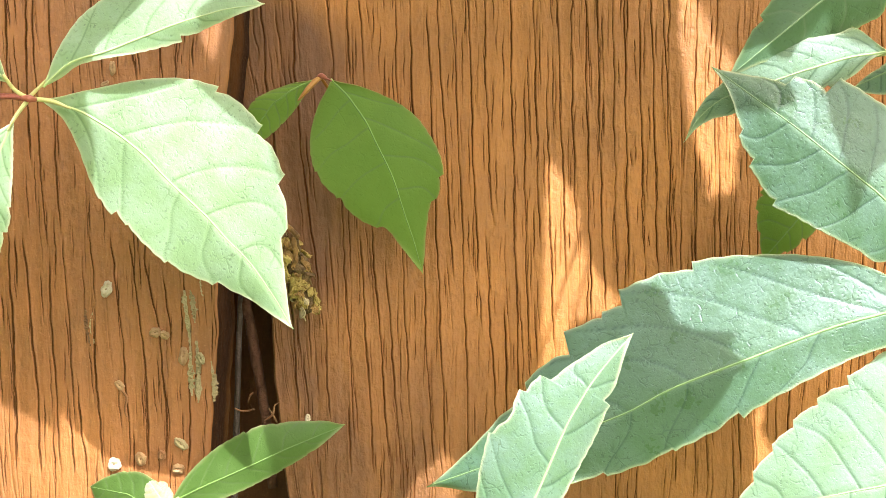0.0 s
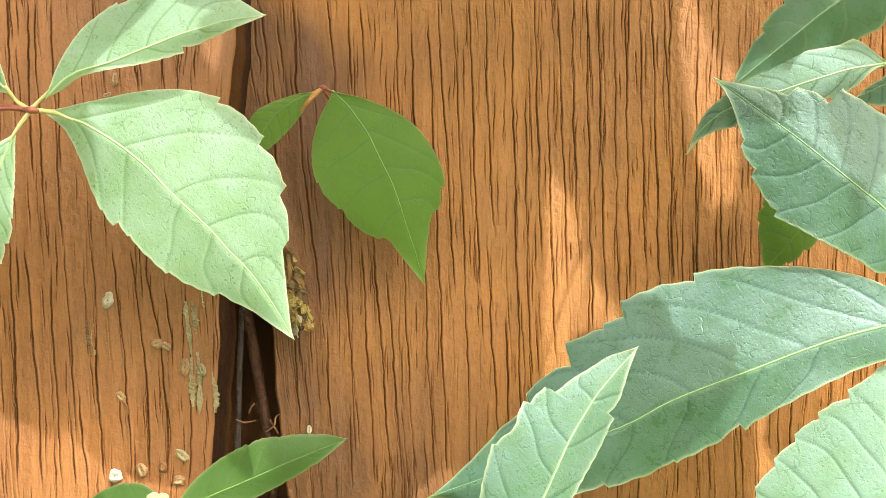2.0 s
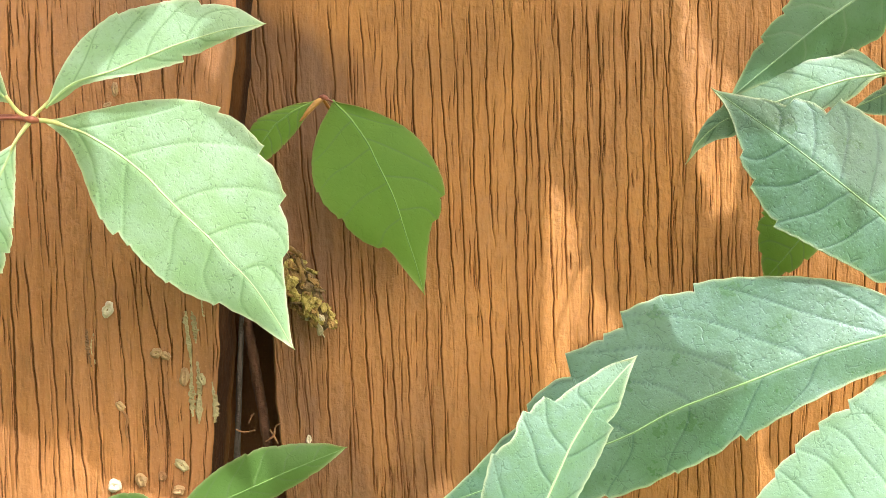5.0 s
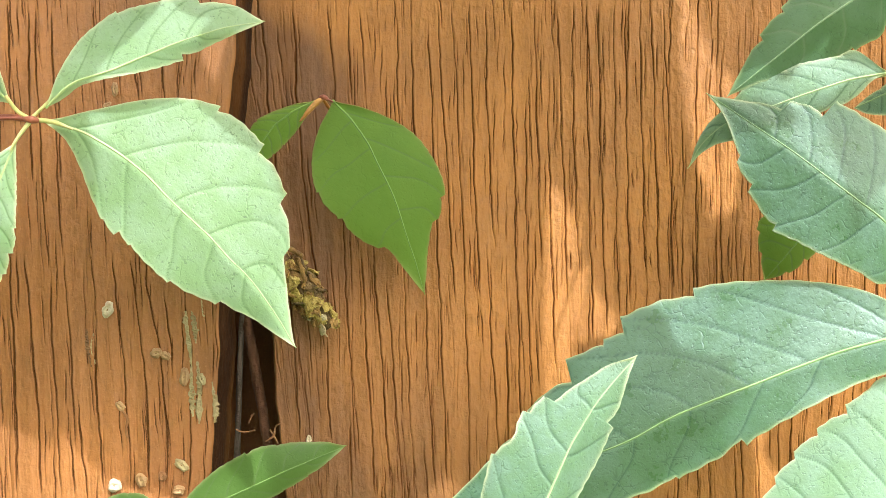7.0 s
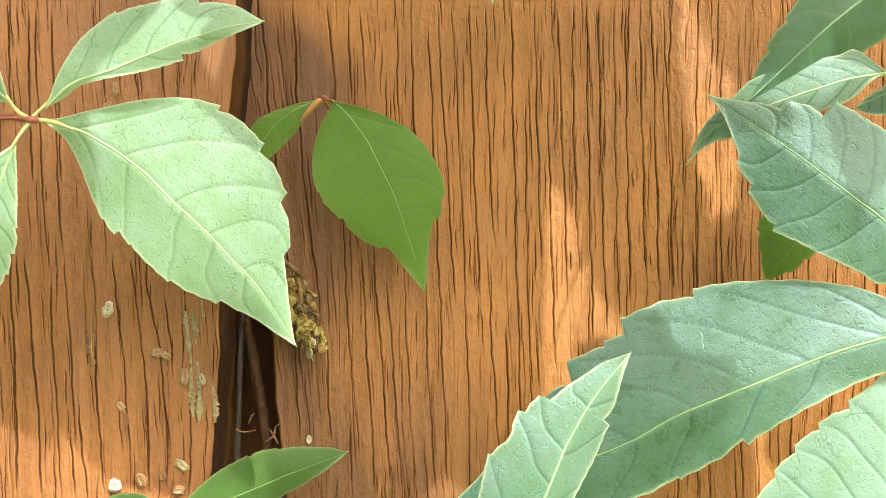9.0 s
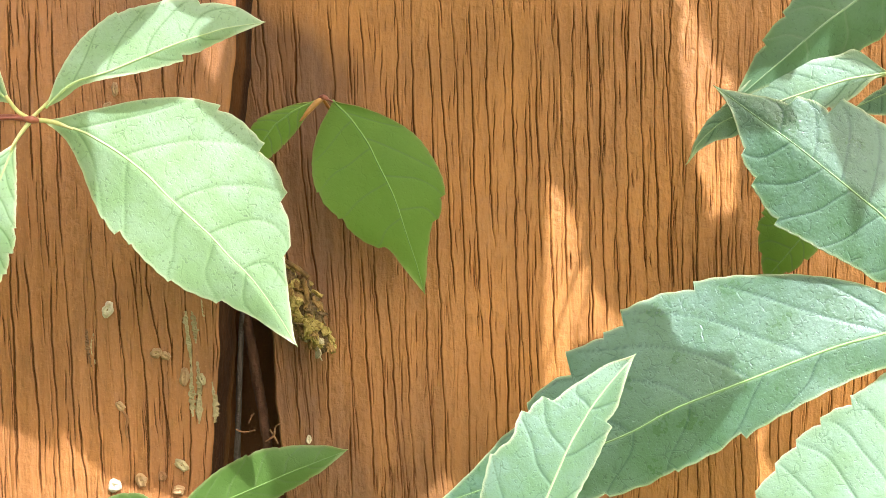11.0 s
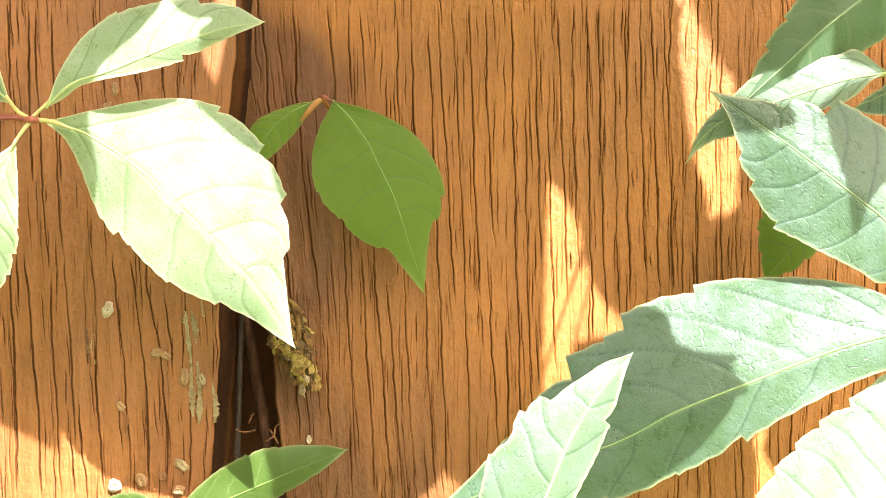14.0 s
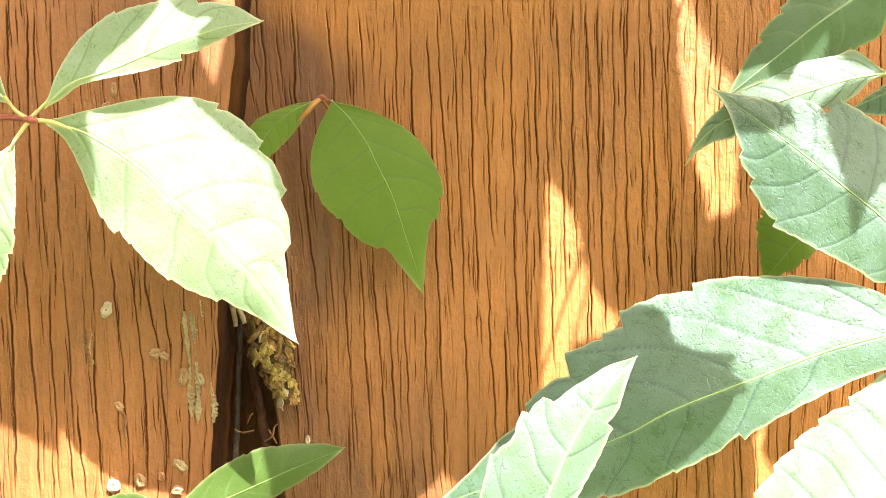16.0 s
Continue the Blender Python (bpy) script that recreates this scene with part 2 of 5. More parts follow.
def tube_mesh(name, points, radii, mat, sides=10, rough=0.0, seed=1):
    """A round stalk through points (mm), softened between them."""
    rnd = random.Random(seed)
    pts = [Vector(p) * MM for p in points]
    fine = []
    for i in range(len(pts) - 1):
        a, b, c, d = pts[max(i - 1, 0)], pts[i], pts[i + 1], pts[min(i + 2, len(pts) - 1)]
        for k in range(6):
            t = k / 6
            fine.append((0.5 * ((2 * b) + (c - a) * t + (2 * a - 5 * b + 4 * c - d) * t * t + (3 * b - a - 3 * c + d) * t ** 3), radii[i] + (radii[i + 1] - radii[i]) * t))
    fine.append((pts[-1], radii[-1]))
    verts, faces = [], []
    for i, (p, r) in enumerate(fine):
        way = (fine[min(i + 1, len(fine) - 1)][0] - fine[max(i - 1, 0)][0]).normalized()
        u = way.orthogonal().normalized() if i == 0 else (u - way * u.dot(way)).normalized()
        w = way.cross(u)
        for k in range(sides):
            a = 2 * math.pi * k / sides
            rr = r * MM * (1 + rough * (rnd.random() - 0.5))
            verts.append(p + (u * math.cos(a) + w * math.sin(a)) * rr)
    for i in range(len(fine) - 1):
        for k in range(sides):
            a, b = i * sides + k, i * sides + (k + 1) % sides
            faces.append((a, b, b + sides, a + sides))
    faces.append(tuple(range(sides))[::-1])
    faces.append(tuple(range(len(verts) - sides, len(verts))))
    return mesh_of(name, verts, faces, mat)


def curve_through(values, s):
    """Smooth curve through evenly spaced values, at the places s in 0..1."""
    v = np.asarray(values, float)
    n = len(v) - 1
    x = np.clip(s, 0, 1) * n
    i = np.minimum(x.astype(int), n - 1)
    t = x - i
    a, b, c, d = v[np.maximum(i - 1, 0)], v[i], v[i + 1], v[np.minimum(i + 2, n)]
    return 0.5 * (2 * b + (c - a) * t + (2 * a - 5 * b + 4 * c - d) * t ** 2 + (3 * b - a - 3 * c + d) * t ** 3)


def toothed(s, hull, sign, marks, bite, rng):
    """A margin that runs out to each forward tooth and steps back in behind it; marks are places, or places with sizes."""
    e = hull.copy()
    for mark in marks:
        k, size = mark if isinstance(mark, tuple) else (mark, bite * (0.7 + 0.6 * rng.rand()))
        past = np.clip((s - k) / 0.005, 0, 1) * np.clip(1 - (s - k) / (0.05 + size), 0, 1) ** 1.4
        e = e - sign * size * np.where(s > k, past, 0) + sign * 0.25 * size * np.where(s <= k, np.clip(1 - (k - s) / 0.03, 0, 1) ** 2, 0)
    return e + sign * 0.0013 * np.sin(s * 130 + rng.rand() * 6) * np.sin(s * math.pi)


def blade_mesh(length, rib, left, right, mat, teeth=((), ()), tooth=(0.018, 0.018), fold=0.12, arch=0.04, wave=0.01, veins=6, seed=1, along=230, across=30, relief=1.0):
    """A toothed leaflet in its own space: x from stalk to tip, z out of its upper face. Margins and veins are told as fractions of its length."""
    rng = np.random.RandomState(seed)
    if isinstance(veins, int):
        ends = np.linspace(0.24, 0.92, veins)
        veins = [[(max(0.03, e - 0.23 + 0.14 * e * e + d), e + d) for e in ends] for d in (0.0, -0.04)]
    places = [m[0] if isinstance(m, tuple) else m for side in teeth for m in side]
    s = np.unique(np.concatenate([np.linspace(0, 1, along), *[np.array([k, min(k + 0.005, 1)]) for k in places]]))
    r = curve_through(rib, s)
    hulls = [curve_through(left, s), curve_through(right, s)]
    edges = [toothed(s, hulls[0], 1, teeth[0], tooth[0], rng), toothed(s, hulls[1], -1, teeth[1], tooth[1], rng)]
    v = np.concatenate([np.linspace(0, 0.95, across), [0.975, 0.99, 1.0]])
    v = np.concatenate([-v[:0:-1], v])
    S, V = np.meshgrid(s, v, indexing="ij")
    upper = V > 0
    half = np.maximum(np.where(upper, (edges[0] - r)[:, None], (r - edges[1])[:, None]), 0.0012)
    Y = r[:, None] + half * V
    out = np.abs(Y - r[:, None])
    even = np.maximum(np.where(upper, (hulls[0] - r)[:, None], (r - hulls[1])[:, None]), 0.01)
    A = np.clip(out / even, 0, 1.2)
    # side veins: each leaves the midrib and bends towards the tip on its way to the margin
    millimetres = length / MM
    near = np.full(S.shape, 99.0)
    line = np.zeros(S.shape)
    for side, pairs in ((1, veins[0]), (-1, veins[1])):
        for s0, s1 in pairs:
            sway_by = 0.012 * np.sin(A * rng.uniform(5, 9) + rng.uniform(0, 6)) * A
            path = s0 + (s1 - s0) * (0.5 * A + 0.5 * A * A) + sway_by
            steep = (s1 - s0) * (0.5 + A) / even
            d = np.abs(S - path) * millimetres / np.sqrt(1 + steep ** 2)
            d = np.where((V * side > 0) | (out == 0), d, 99.0)
            near = np.minimum(near, d)
            line = np.maximum(line, np.exp(-(d / (0.17 - 0.07 * np.minimum(A, 1))) ** 2) * np.clip((1.02 - A) / 0.15, 0, 1))
    to_rib = out * millimetres
    midrib = np.exp(-(to_rib / (0.24 - 0.13 * S)) ** 2)
    to_edge = (1 - np.abs(V)) * half * millimetres
    puff = (1 - np.exp(-np.minimum(near, to_rib) / 1.3)) * np.clip(to_edge / 2.5, 0, 1)
    Z = arch * 4 * S * (1 - S) - fold * out + relief * (0.09 * puff - 0.06 * np.exp(-(near / 0.26) ** 2) - 0.10 * np.exp(-(to_rib / 0.4) ** 2)) / millimetres
    Z = Z + wave * np.minimum(A, 1) ** 2 * np.sin(S * (9 + 4 * rng.rand()) + rng.rand() * 6 + np.where(V < 0, 2.0, 0.0))
    n_s, n_v = S.shape
    verts = np.stack([S, Y, Z], -1).reshape(-1, 3) * length
    i, j = np.meshgrid(np.arange(n_s - 1), np.arange(n_v - 1), indexing="ij")
    k = (i * n_v + j).ravel()
    me = mesh_of("leaflet", verts, np.stack([k, k + n_v, k + n_v + 1, k + 1], -1).tolist(), mat)
    for name, values in (("rim", np.exp(-(to_edge / 0.30) ** 2)), ("vein", line), ("midrib", midrib)):
        me.attributes.new(name, "FLOAT", "POINT").data.foreach_set("value", values.ravel())
    return me


def leaflet(parent, base, tip, rib, left, right, mat, roll=0.0, label="", **shape):
    """A leaflet from base to tip (mm), its upper face towards the open side of the fence, rolled about its midrib."""
    b, t = Vector(base) * MM, Vector(tip) * MM
    ex = (t - b).normalized()
    n = Vector((0, -1, 0))
    n = (n - ex * n.dot(ex)).normalized()
    n = Matrix.Rotation(radians(roll), 3, ex) @ n
    ey = n.cross(ex)
    m = Matrix((ex, ey, n)).transposed().to_4x4()
    me = blade_mesh((t - b).length, rib, left, right, mat, **shape)
    ob = part("leaflet", me, parent, Matrix.Translation(b - parent.location) @ m, label)
    solid = ob.modifiers.new("thickness", "SOLIDIFY")
    solid.thickness, solid.offset = 0.00013, -1
    columns = 2 * (shape.get("across", 30) + 3) - 1
    spine = [me.vertices[k].co / MM for k in range(columns // 2, len(me.vertices), columns * 12)]
    spine.append(me.vertices[len(me.vertices) - columns + columns // 2].co / MM)
    wide = 0.17 + 0.001 * (t - b).length / MM
    ribs = [wide * (1 - 0.75 * k / (len(spine) - 1)) for k in range(len(spine))]
    part("midrib", tube_mesh("midrib", [p + Vector((0, 0, -0.35 * r)) for p, r in zip(spine, ribs)], ribs, MIDRIBS[mat.name], 8), ob)
    return ob


# ---- fence ----
fence = tagged(new("fence"), "old vertical board fence with cracked red-brown stain", "fence", kind="structure")


# the long cracks: lower end, upper end, and the sideways place at the lower end, the middle and the upper end
CRACKS_NEAR_GAP = [(-35.5, 42.9, -28.3, -28.7, -29.5), (25.6, 37.8, -26.3, -26.8, -27.3), (-13.1, 44.9, -22.5, -24.5, -24.8), (-25.4, -12.1, -24.8, -25.2, -25.4), (-39.6, 44.9, -15.6, -18.0, -20.0), (25.6, 44.9, -16.5, -16.9, -17.0), (25.1, 43.9, -13.9, -14.4, -15.4), (34.2, 42.9, -12.7, -13.2, -13.7), (-44.9, 44.9, -5.0, -7.3, -8.4), (-6.0, 38.8, -4.0, -5.0, -5.8), (-44.9, 0.1, -1.1, -2.7, -3.3), (-43.7, 40.8, 0.8, -0.9, -2.7), (-10.1, 44.9, 2.2, 0.5, -1.2), (-35.5, -16.2, -20.9, -21.4, -21.5), (-44.9, 0.1, -12.2, -13.5, -14.9), (-43.7, 0.1, -9.4, -11.0, -12.7), (-44.2, -6.5, -7.4, -8.7, -10.1), (-16.2, 0.1, -19.5, -20.0, -20.5), (-44.9, -31.0, -16.5, -16.7, -16.6)]
CRACKS_MIDDLE = [(-44.9, 44.9, 4.9, 3.7, 1.5), (-9.1, 44.9, 6.6, 5.5, 4.7), (0.1, 44.9, 9.3, 8.1, 7.6), (-44.9, 1.1, 10.8, 9.1, 7.9), (-44.9, 44.9, 14.4, 13.2, 12.2), (-3.5, 44.9, 17.7, 17.0, 16.4), (-44.9, 28.6, 16.9, 15.3, 15.0), (-11.1, 43.9, 22.6, 21.6, 20.6), (-23.8, 28.6, 20.4, 19.5, 18.8), (-6.0, 44.9, 24.7, 23.6, 23.4), (-17.2, 44.9, 27.1, 26.3, 25.8), (-15.7, 44.9, 29.6, 28.5, 28.0), (-14.2, 44.9, 31.8, 31.1, 30.8), (-10.9, 44.9, 33.8, 33.2, 32.9), (-6.0, 40.3, 36.5, 36.0, 35.4), (-8.6, 44.9, 39.0, 38.3, 37.5), (-8.0, 44.9, 41.3, 40.8, 39.5), (-44.9, -13.1, 12.2, 11.7, 11.4), (-35.5, -22.3, -25.8, -26.2, -26.6)]
CRACKS_LEFT = [(22.7, 41.5, -71.8, -72.2, -72.4), (10.4, 41.5, -68.4, -68.8, -69.2), (35.8, 41.5, -62.3, -62.5, -62.7), (34.4, 41.5, -58.0, -58.2, -58.4), (10.4, 30.2, -63.5, -63.9, -64.3), (23.6, 32.5, -56.2, -56.5, -56.8), (25.9, 32.5, -42.1, -42.4, -42.7), (33.0, 41.5, -70.5, -70.7, -70.9), (22.7, 32.1, -44.7, -44.8, -45.0), (-41.5, 0.1, -70.9, -71.3, -72.3), (-10.7, 0.1, -70.4, -70.8, -71.2), (-41.5, -0.8, -66.8, -67.9, -69.8), (-41.5, -4.6, -63.4, -64.6, -65.5), (-29.0, 0.1, -61.3, -62.2, -63.2), (-13.5, 0.1, -57.7, -58.1, -58.9), (-41.5, -14.9, -56.2, -57.4, -57.9), (-41.5, 0.1, -51.8, -53.1, -55.4), (-40.3, -1.3, -48.3, -49.5, -52.3), (-40.3, -3.7, -44.9, -46.3, -49.7), (-22.5, -5.5, -44.5, -45.4, -46.4), (-41.5, -7.0, -40.7, -41.2, -42.9), (-41.5, -28.6, -61.3, -61.6, -62.4), (-41.5, -27.2, -59.1, -59.9, -60.7), (-2.7, 41.5, -63.2, -64.5, -65.2), (-3.7, 41.5, -65.7, -67.1, -68.1), (23.6, 33.9, -50.8, -51.3, -51.9), (23.6, 33.9, -46.7, -47.3, -47.8)]


def fissures(x, z, seed, spacing, lean, zlo, zhi, known, bare_from, open_wide):
    """Depth of long wandering drying cracks along the grain, and the height of their curled lips, over a grid of places (mm)."""
    rng = np.random.RandomState(seed)
    depth, lip = np.zeros((len(z), len(x))), np.zeros((len(z), len(x)))
    waves = [(rng.uniform(0.05, 0.25), rng.uniform(0, 6.3), rng.uniform(0.15, 0.5)) for _ in range(5)]
    long_one = [(c, True) for c in np.arange(bare_from[0], bare_from[1], spacing)]
    short = [(rng.uniform(x[0], x[-1]), False) for _ in range(int((x[-1] - x[0]) / spacing * 15))]
    jobs = [(None, True, k) for k in known] + [(c, full, None) for c, full in long_one + short]
    for centre, full, mark in jobs:
        if mark:
            lo, hi, xl, xm, xh = mark
            t = (z - lo) / (hi - lo)
            path = xl * (1 - t) * (1 - 2 * t) + xm * 4 * t * (1 - t) + xh * t * (2 * t - 1)
            path = path + 0.11 * np.sin(z * rng.uniform(0.2, 0.45) + rng.uniform(0, 6)) + 0.05 * np.sin(z * rng.uniform(0.9, 1.7) + rng.uniform(0, 6)) + np.convolve(rng.normal(0, 0.04, len(z)), np.ones(4) / 2.2, "same")
            fade = np.clip(np.minimum(t, 1 - t) * (hi - lo) * 0.25, 0, 1) ** 0.7
            fade = fade * (0.7 + 0.3 * np.clip(np.sin(z * rng.uniform(0.15, 0.4) + rng.uniform(0, 6)) + 0.6, 0, 1))
            size, wide = rng.uniform(0.5, 0.9) * fade * open_wide, rng.uniform(0.10, 0.145) * open_wide * (0.55 + 0.45 * fade)[:, None]
            keep = fade > 0
            a, b = np.searchsorted(x, (path[keep].min() - 2, path[keep].max() + 2))
            off = x[None, a:b] - path[:, None]
            shape = np.exp(-np.abs(off / wide) ** 3)
            depth[:, a:b] = np.maximum(depth[:, a:b], size[:, None] * shape)
            lip[:, a:b] = np.maximum(lip[:, a:b], size[:, None] * np.exp(-((np.abs(off) - 0.36) / 0.15) ** 2))
            continue
        centre += rng.uniform(-0.45, 0.45) * spacing
        z0 = rng.uniform(zlo - 10, zhi)
        run = rng.uniform(45, 130) if full else rng.uniform(2.5, 15)
        if full:
            z0 -= run * 0.35
        slope = lean(centre) + rng.uniform(-0.008, 0.008)
        path = centre - slope * z
        for f, ph, amp in waves:
            path = path + amp * 0.3 * np.sin(f * z + ph + centre * 0.11)
        own = np.cumsum(rng.normal(0, 0.03, len(z)))
        own = own - np.linspace(own[0], own[-1], len(z))
        path = path + own + 0.06 * np.sin(z * rng.uniform(0.7, 1.4) + rng.uniform(0, 6))
        t = (z - z0) / run
        fade = np.clip(np.minimum(t, 1 - t) * (7 if full else 3), 0, 1) ** 0.7
        fade = fade * (0.55 + 0.45 * np.clip(np.sin(z * rng.uniform(0.15, 0.4) + rng.uniform(0, 6)) + 0.6, 0, 1))
        if not fade.any():
            continue
        size = (rng.uniform(0.4, 0.75) if full else rng.uniform(0.45, 0.84)) * fade
        wide = (rng.uniform(0.10, 0.14) if full else rng.uniform(0.065, 0.10))
        a, b = np.searchsorted(x, (path.min() - 2, path.max() + 2))
        off = x[None, a:b] - path[:, None]
        shape = np.where(off > 0, np.exp(-(off / wide) ** 2), np.exp(-(np.abs(off) / (wide * 0.75)) ** 2.5))
        depth[:, a:b] = np.maximum(depth[:, a:b], size[:, None] * shape)
        lip[:, a:b] = np.maximum(lip[:, a:b], 0.7 * size[:, None] * np.exp(-((np.abs(off) - 0.26) / 0.11) ** 2))
    return depth, lip


def board(name, left_edge, right_edge, front, seed, lean, spacing=3.6, known=(), bare_from=(0, 0), fine=None, thick=16.0, label="", mat=None, edge_shade=0.0, open_wide=1.0):
    """One board: a finely cracked face, eased long edges and a plain back. Edges are told as (x, slope) in mm."""
    rng = np.random.RandomState(seed)
    if fine:
        xs = np.concatenate([np.arange(left_edge[0], fine[0], 4.0), np.arange(fine[0], fine[1], 0.08), np.arange(fine[1], right_edge[0], 4.0), [right_edge[0]]])
        zs = np.concatenate([np.linspace(-1100, -60, 12), np.arange(-56, 52, 0.5), np.linspace(60, 700, 10)])
    else:
        xs = np.linspace(left_edge[0], right_edge[0], 24)
        zs = np.linspace(-1100, 700, 30)
    xs = np.unique(xs)
    x0, x1 = xs[0], xs[-1]
    X, Z = np.meshgrid(xs, zs)
    share = (X - x0) / (x1 - x0)
    near = np.clip(Z, -70, 70)
    ragged = sum(np.sin(near * f + p) * a for f, p, a in ((0.11, 1 + seed, 0.35), (0.37, 2, 0.16), (0.9, 4, 0.08)))
    shift = (left_edge[1] * near + ragged) * np.clip(1 - share * 9, 0, 1) + (right_edge[1] * near + ragged) * np.clip(1 - (1 - share) * 9, 0, 1)
    depth, lip = fissures(xs, zs, seed, spacing, lean, -56, 52, known, bare_from, open_wide) if fine else (np.zeros_like(X), np.zeros_like(X))
    inside = (np.abs(Z) < 57)
    depth, lip = depth * inside, lip * inside
    swell = 0.10 * np.sin(X * 0.9 + np.sin(Z * 0.05) * 2) + 0.07 * np.sin(X * 2.3 + Z * 0.03)
    side = np.minimum(X - x0, x1 - X)
    ease = 0.5 * np.clip(1 - side / 0.6, 0, 1) ** 2
    Y = front + 0.52 * depth - 0.10 * lip * (depth < 0.1) + swell * 0.6 + ease
    rows, cols = X.shape
    face = np.stack([X + shift, Y, Z], -1).reshape(-1, 3)
    rear = np.stack([X[:, [0, -1]] + shift[:, [0, -1]], np.full((rows, 2), front + thick), Z[:, [0, -1]]], -1).reshape(-1, 3)
    i, j = np.meshgrid(np.arange(rows - 1), np.arange(cols - 1), indexing="ij")
    a = (i * cols + j).ravel()
    quads = np.stack([a, a + 1, a + cols + 1, a + cols], -1).tolist()
    k = rows * cols
    for r in range(rows - 1):
        quads.append([k + 2 * r, r * cols, (r + 1) * cols, k + 2 * r + 2])
        quads.append([r * cols + cols - 1, k + 2 * r + 1, k + 2 * r + 3, (r + 1) * cols + cols - 1])
        quads.append([k + 2 * r + 1, k + 2 * r, k + 2 * r + 2, k + 2 * r + 3])
    me = mesh_of("board", np.concatenate([face, rear]) * MM, quads, mat or WOOD)
    # all but the face takes the near-black tone that stands for gap shade
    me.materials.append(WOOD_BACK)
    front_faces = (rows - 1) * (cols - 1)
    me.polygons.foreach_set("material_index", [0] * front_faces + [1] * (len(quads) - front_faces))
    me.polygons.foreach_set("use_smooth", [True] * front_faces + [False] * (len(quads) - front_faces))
    crack = me.attributes.new("fissure", "FLOAT", "POINT")
    crack.data.foreach_set("value", np.concatenate([depth.ravel(), np.zeros(rows * 2)]))
    shade_mask = me.attributes.new("gap_shade", "FLOAT", "POINT")
    # stain: mask of the painted shade beside the gap, wider lower down
    stain = edge_shade * np.clip(1 - (X - x0 - 8 * np.sin(Z * 0.07) - 4 * np.sin(Z * 0.19 + 2)) / np.maximum(36 - 0.9 * near, 12), 0, 1)
    shade_mask.data.foreach_set("value", np.concatenate([np.clip(1.3 * stain, 0, 1).ravel(), np.zeros(rows * 2)]))
    return part(name, me, fence, label=label)


board("board", (-179.0, 0.0), (-36.8, 0.053), -16.0, 3, lambda x: 0.055, 1.6, CRACKS_LEFT, (-81.0, -72.0), (-81.0, -36.8), mat=WOOD_LEFT, open_wide=1.1, label="darker weathered stained board with open drying cracks")
board("board", (-33.1, -0.114), (106.0, 0.0), 0.0, 8, lambda x: 0.035 - 0.0006 * (x + 20), 1.9, CRACKS_NEAR_GAP + CRACKS_MIDDLE, (41.5, 88.0), (-33.1, 88.0), edge_shade=1.0, label="weathered stained board with open drying cracks")
for k in range(4):
    board("board", (110.0 + 146 * k, 0), (250.0 + 146 * k, 0), -16.0 * (k % 2 == 0), 20 + k, lambda x: 0.0)
    board("board", (-327.0 - 146 * k, 0), (-187.0 - 146 * k, 0), -16.0 * (k % 2 == 1), 40 + k, lambda x: 0.0)


def rail(z):
    bm = bmesh.new()
    bmesh.ops.create_cube(bm, size=1, matrix=Matrix.Translation((-0.04, 0.039, z)) @ Matrix.Diagonal((1.4, 0.038, 0.16, 1)))
    bmesh.ops.bevel(bm, geom=bm.edges[:], offset=0.003, segments=2, affect="EDGES")
    me = bpy.data.meshes.new("rail")
    bm.to_mesh(me)
    me.materials.append(WOOD_RAIL)
    return part("rail", me, fence, label="dark stained backing rail")


rail(0.0)
rail(0.5)
rail(-0.8)

bm = bmesh.new()
bmesh.ops.create_grid(bm, x_segments=40, y_segments=40, size=15)
for vert in bm.verts:
    vert.co.z = -1.1 + 0.03 * noise.noise(vert.co * 0.6)
ground = bpy.data.meshes.new("ground")
bm.to_mesh(ground)
ground.materials.append(LAWN)
tagged(new("ground", ground), "mown green lawn in front of the fence", "ground", kind="structure")

# ---- creeper leaves ----
SPREAD = "creeper leaves on the fence"


def stalk(parent, points, radii, mat, name="stalk", label=""):
    o = parent.location / MM
    return part(name, tube_mesh(name, [Vector(p) - o for p in points], radii, mat), parent, label=label)


# light green five-fingered leaf with a red hub
pale_leaf = thing("creeper_leaf", (-57.8, -46.0, 18.2), "light green five-fingered creeper leaf with red hub", "leaf", SPREAD)
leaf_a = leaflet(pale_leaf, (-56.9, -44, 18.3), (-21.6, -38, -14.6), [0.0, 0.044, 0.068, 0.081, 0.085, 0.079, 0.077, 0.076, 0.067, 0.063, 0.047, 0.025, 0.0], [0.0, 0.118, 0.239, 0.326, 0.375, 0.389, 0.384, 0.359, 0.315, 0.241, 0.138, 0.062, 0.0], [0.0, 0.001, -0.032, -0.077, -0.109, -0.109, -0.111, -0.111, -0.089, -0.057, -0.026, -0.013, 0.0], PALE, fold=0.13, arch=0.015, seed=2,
    teeth=(((0.342, 0.0149), (0.514, 0.0265), (0.663, 0.0281), (0.779, 0.0232)), ((0.314, 0.0033), (0.372, 0.0165), (0.424, 0.0083), (0.582, 0.0099), (0.732, 0.0149))),
    veins=(((0.081, 0.276), (0.235, 0.514), (0.435, 0.663), (0.574, 0.779), (0.72, 0.871)), ((0.08, 0.316), (0.259, 0.424), (0.475, 0.592), (0.603, 0.732), (0.737, 0.85))))
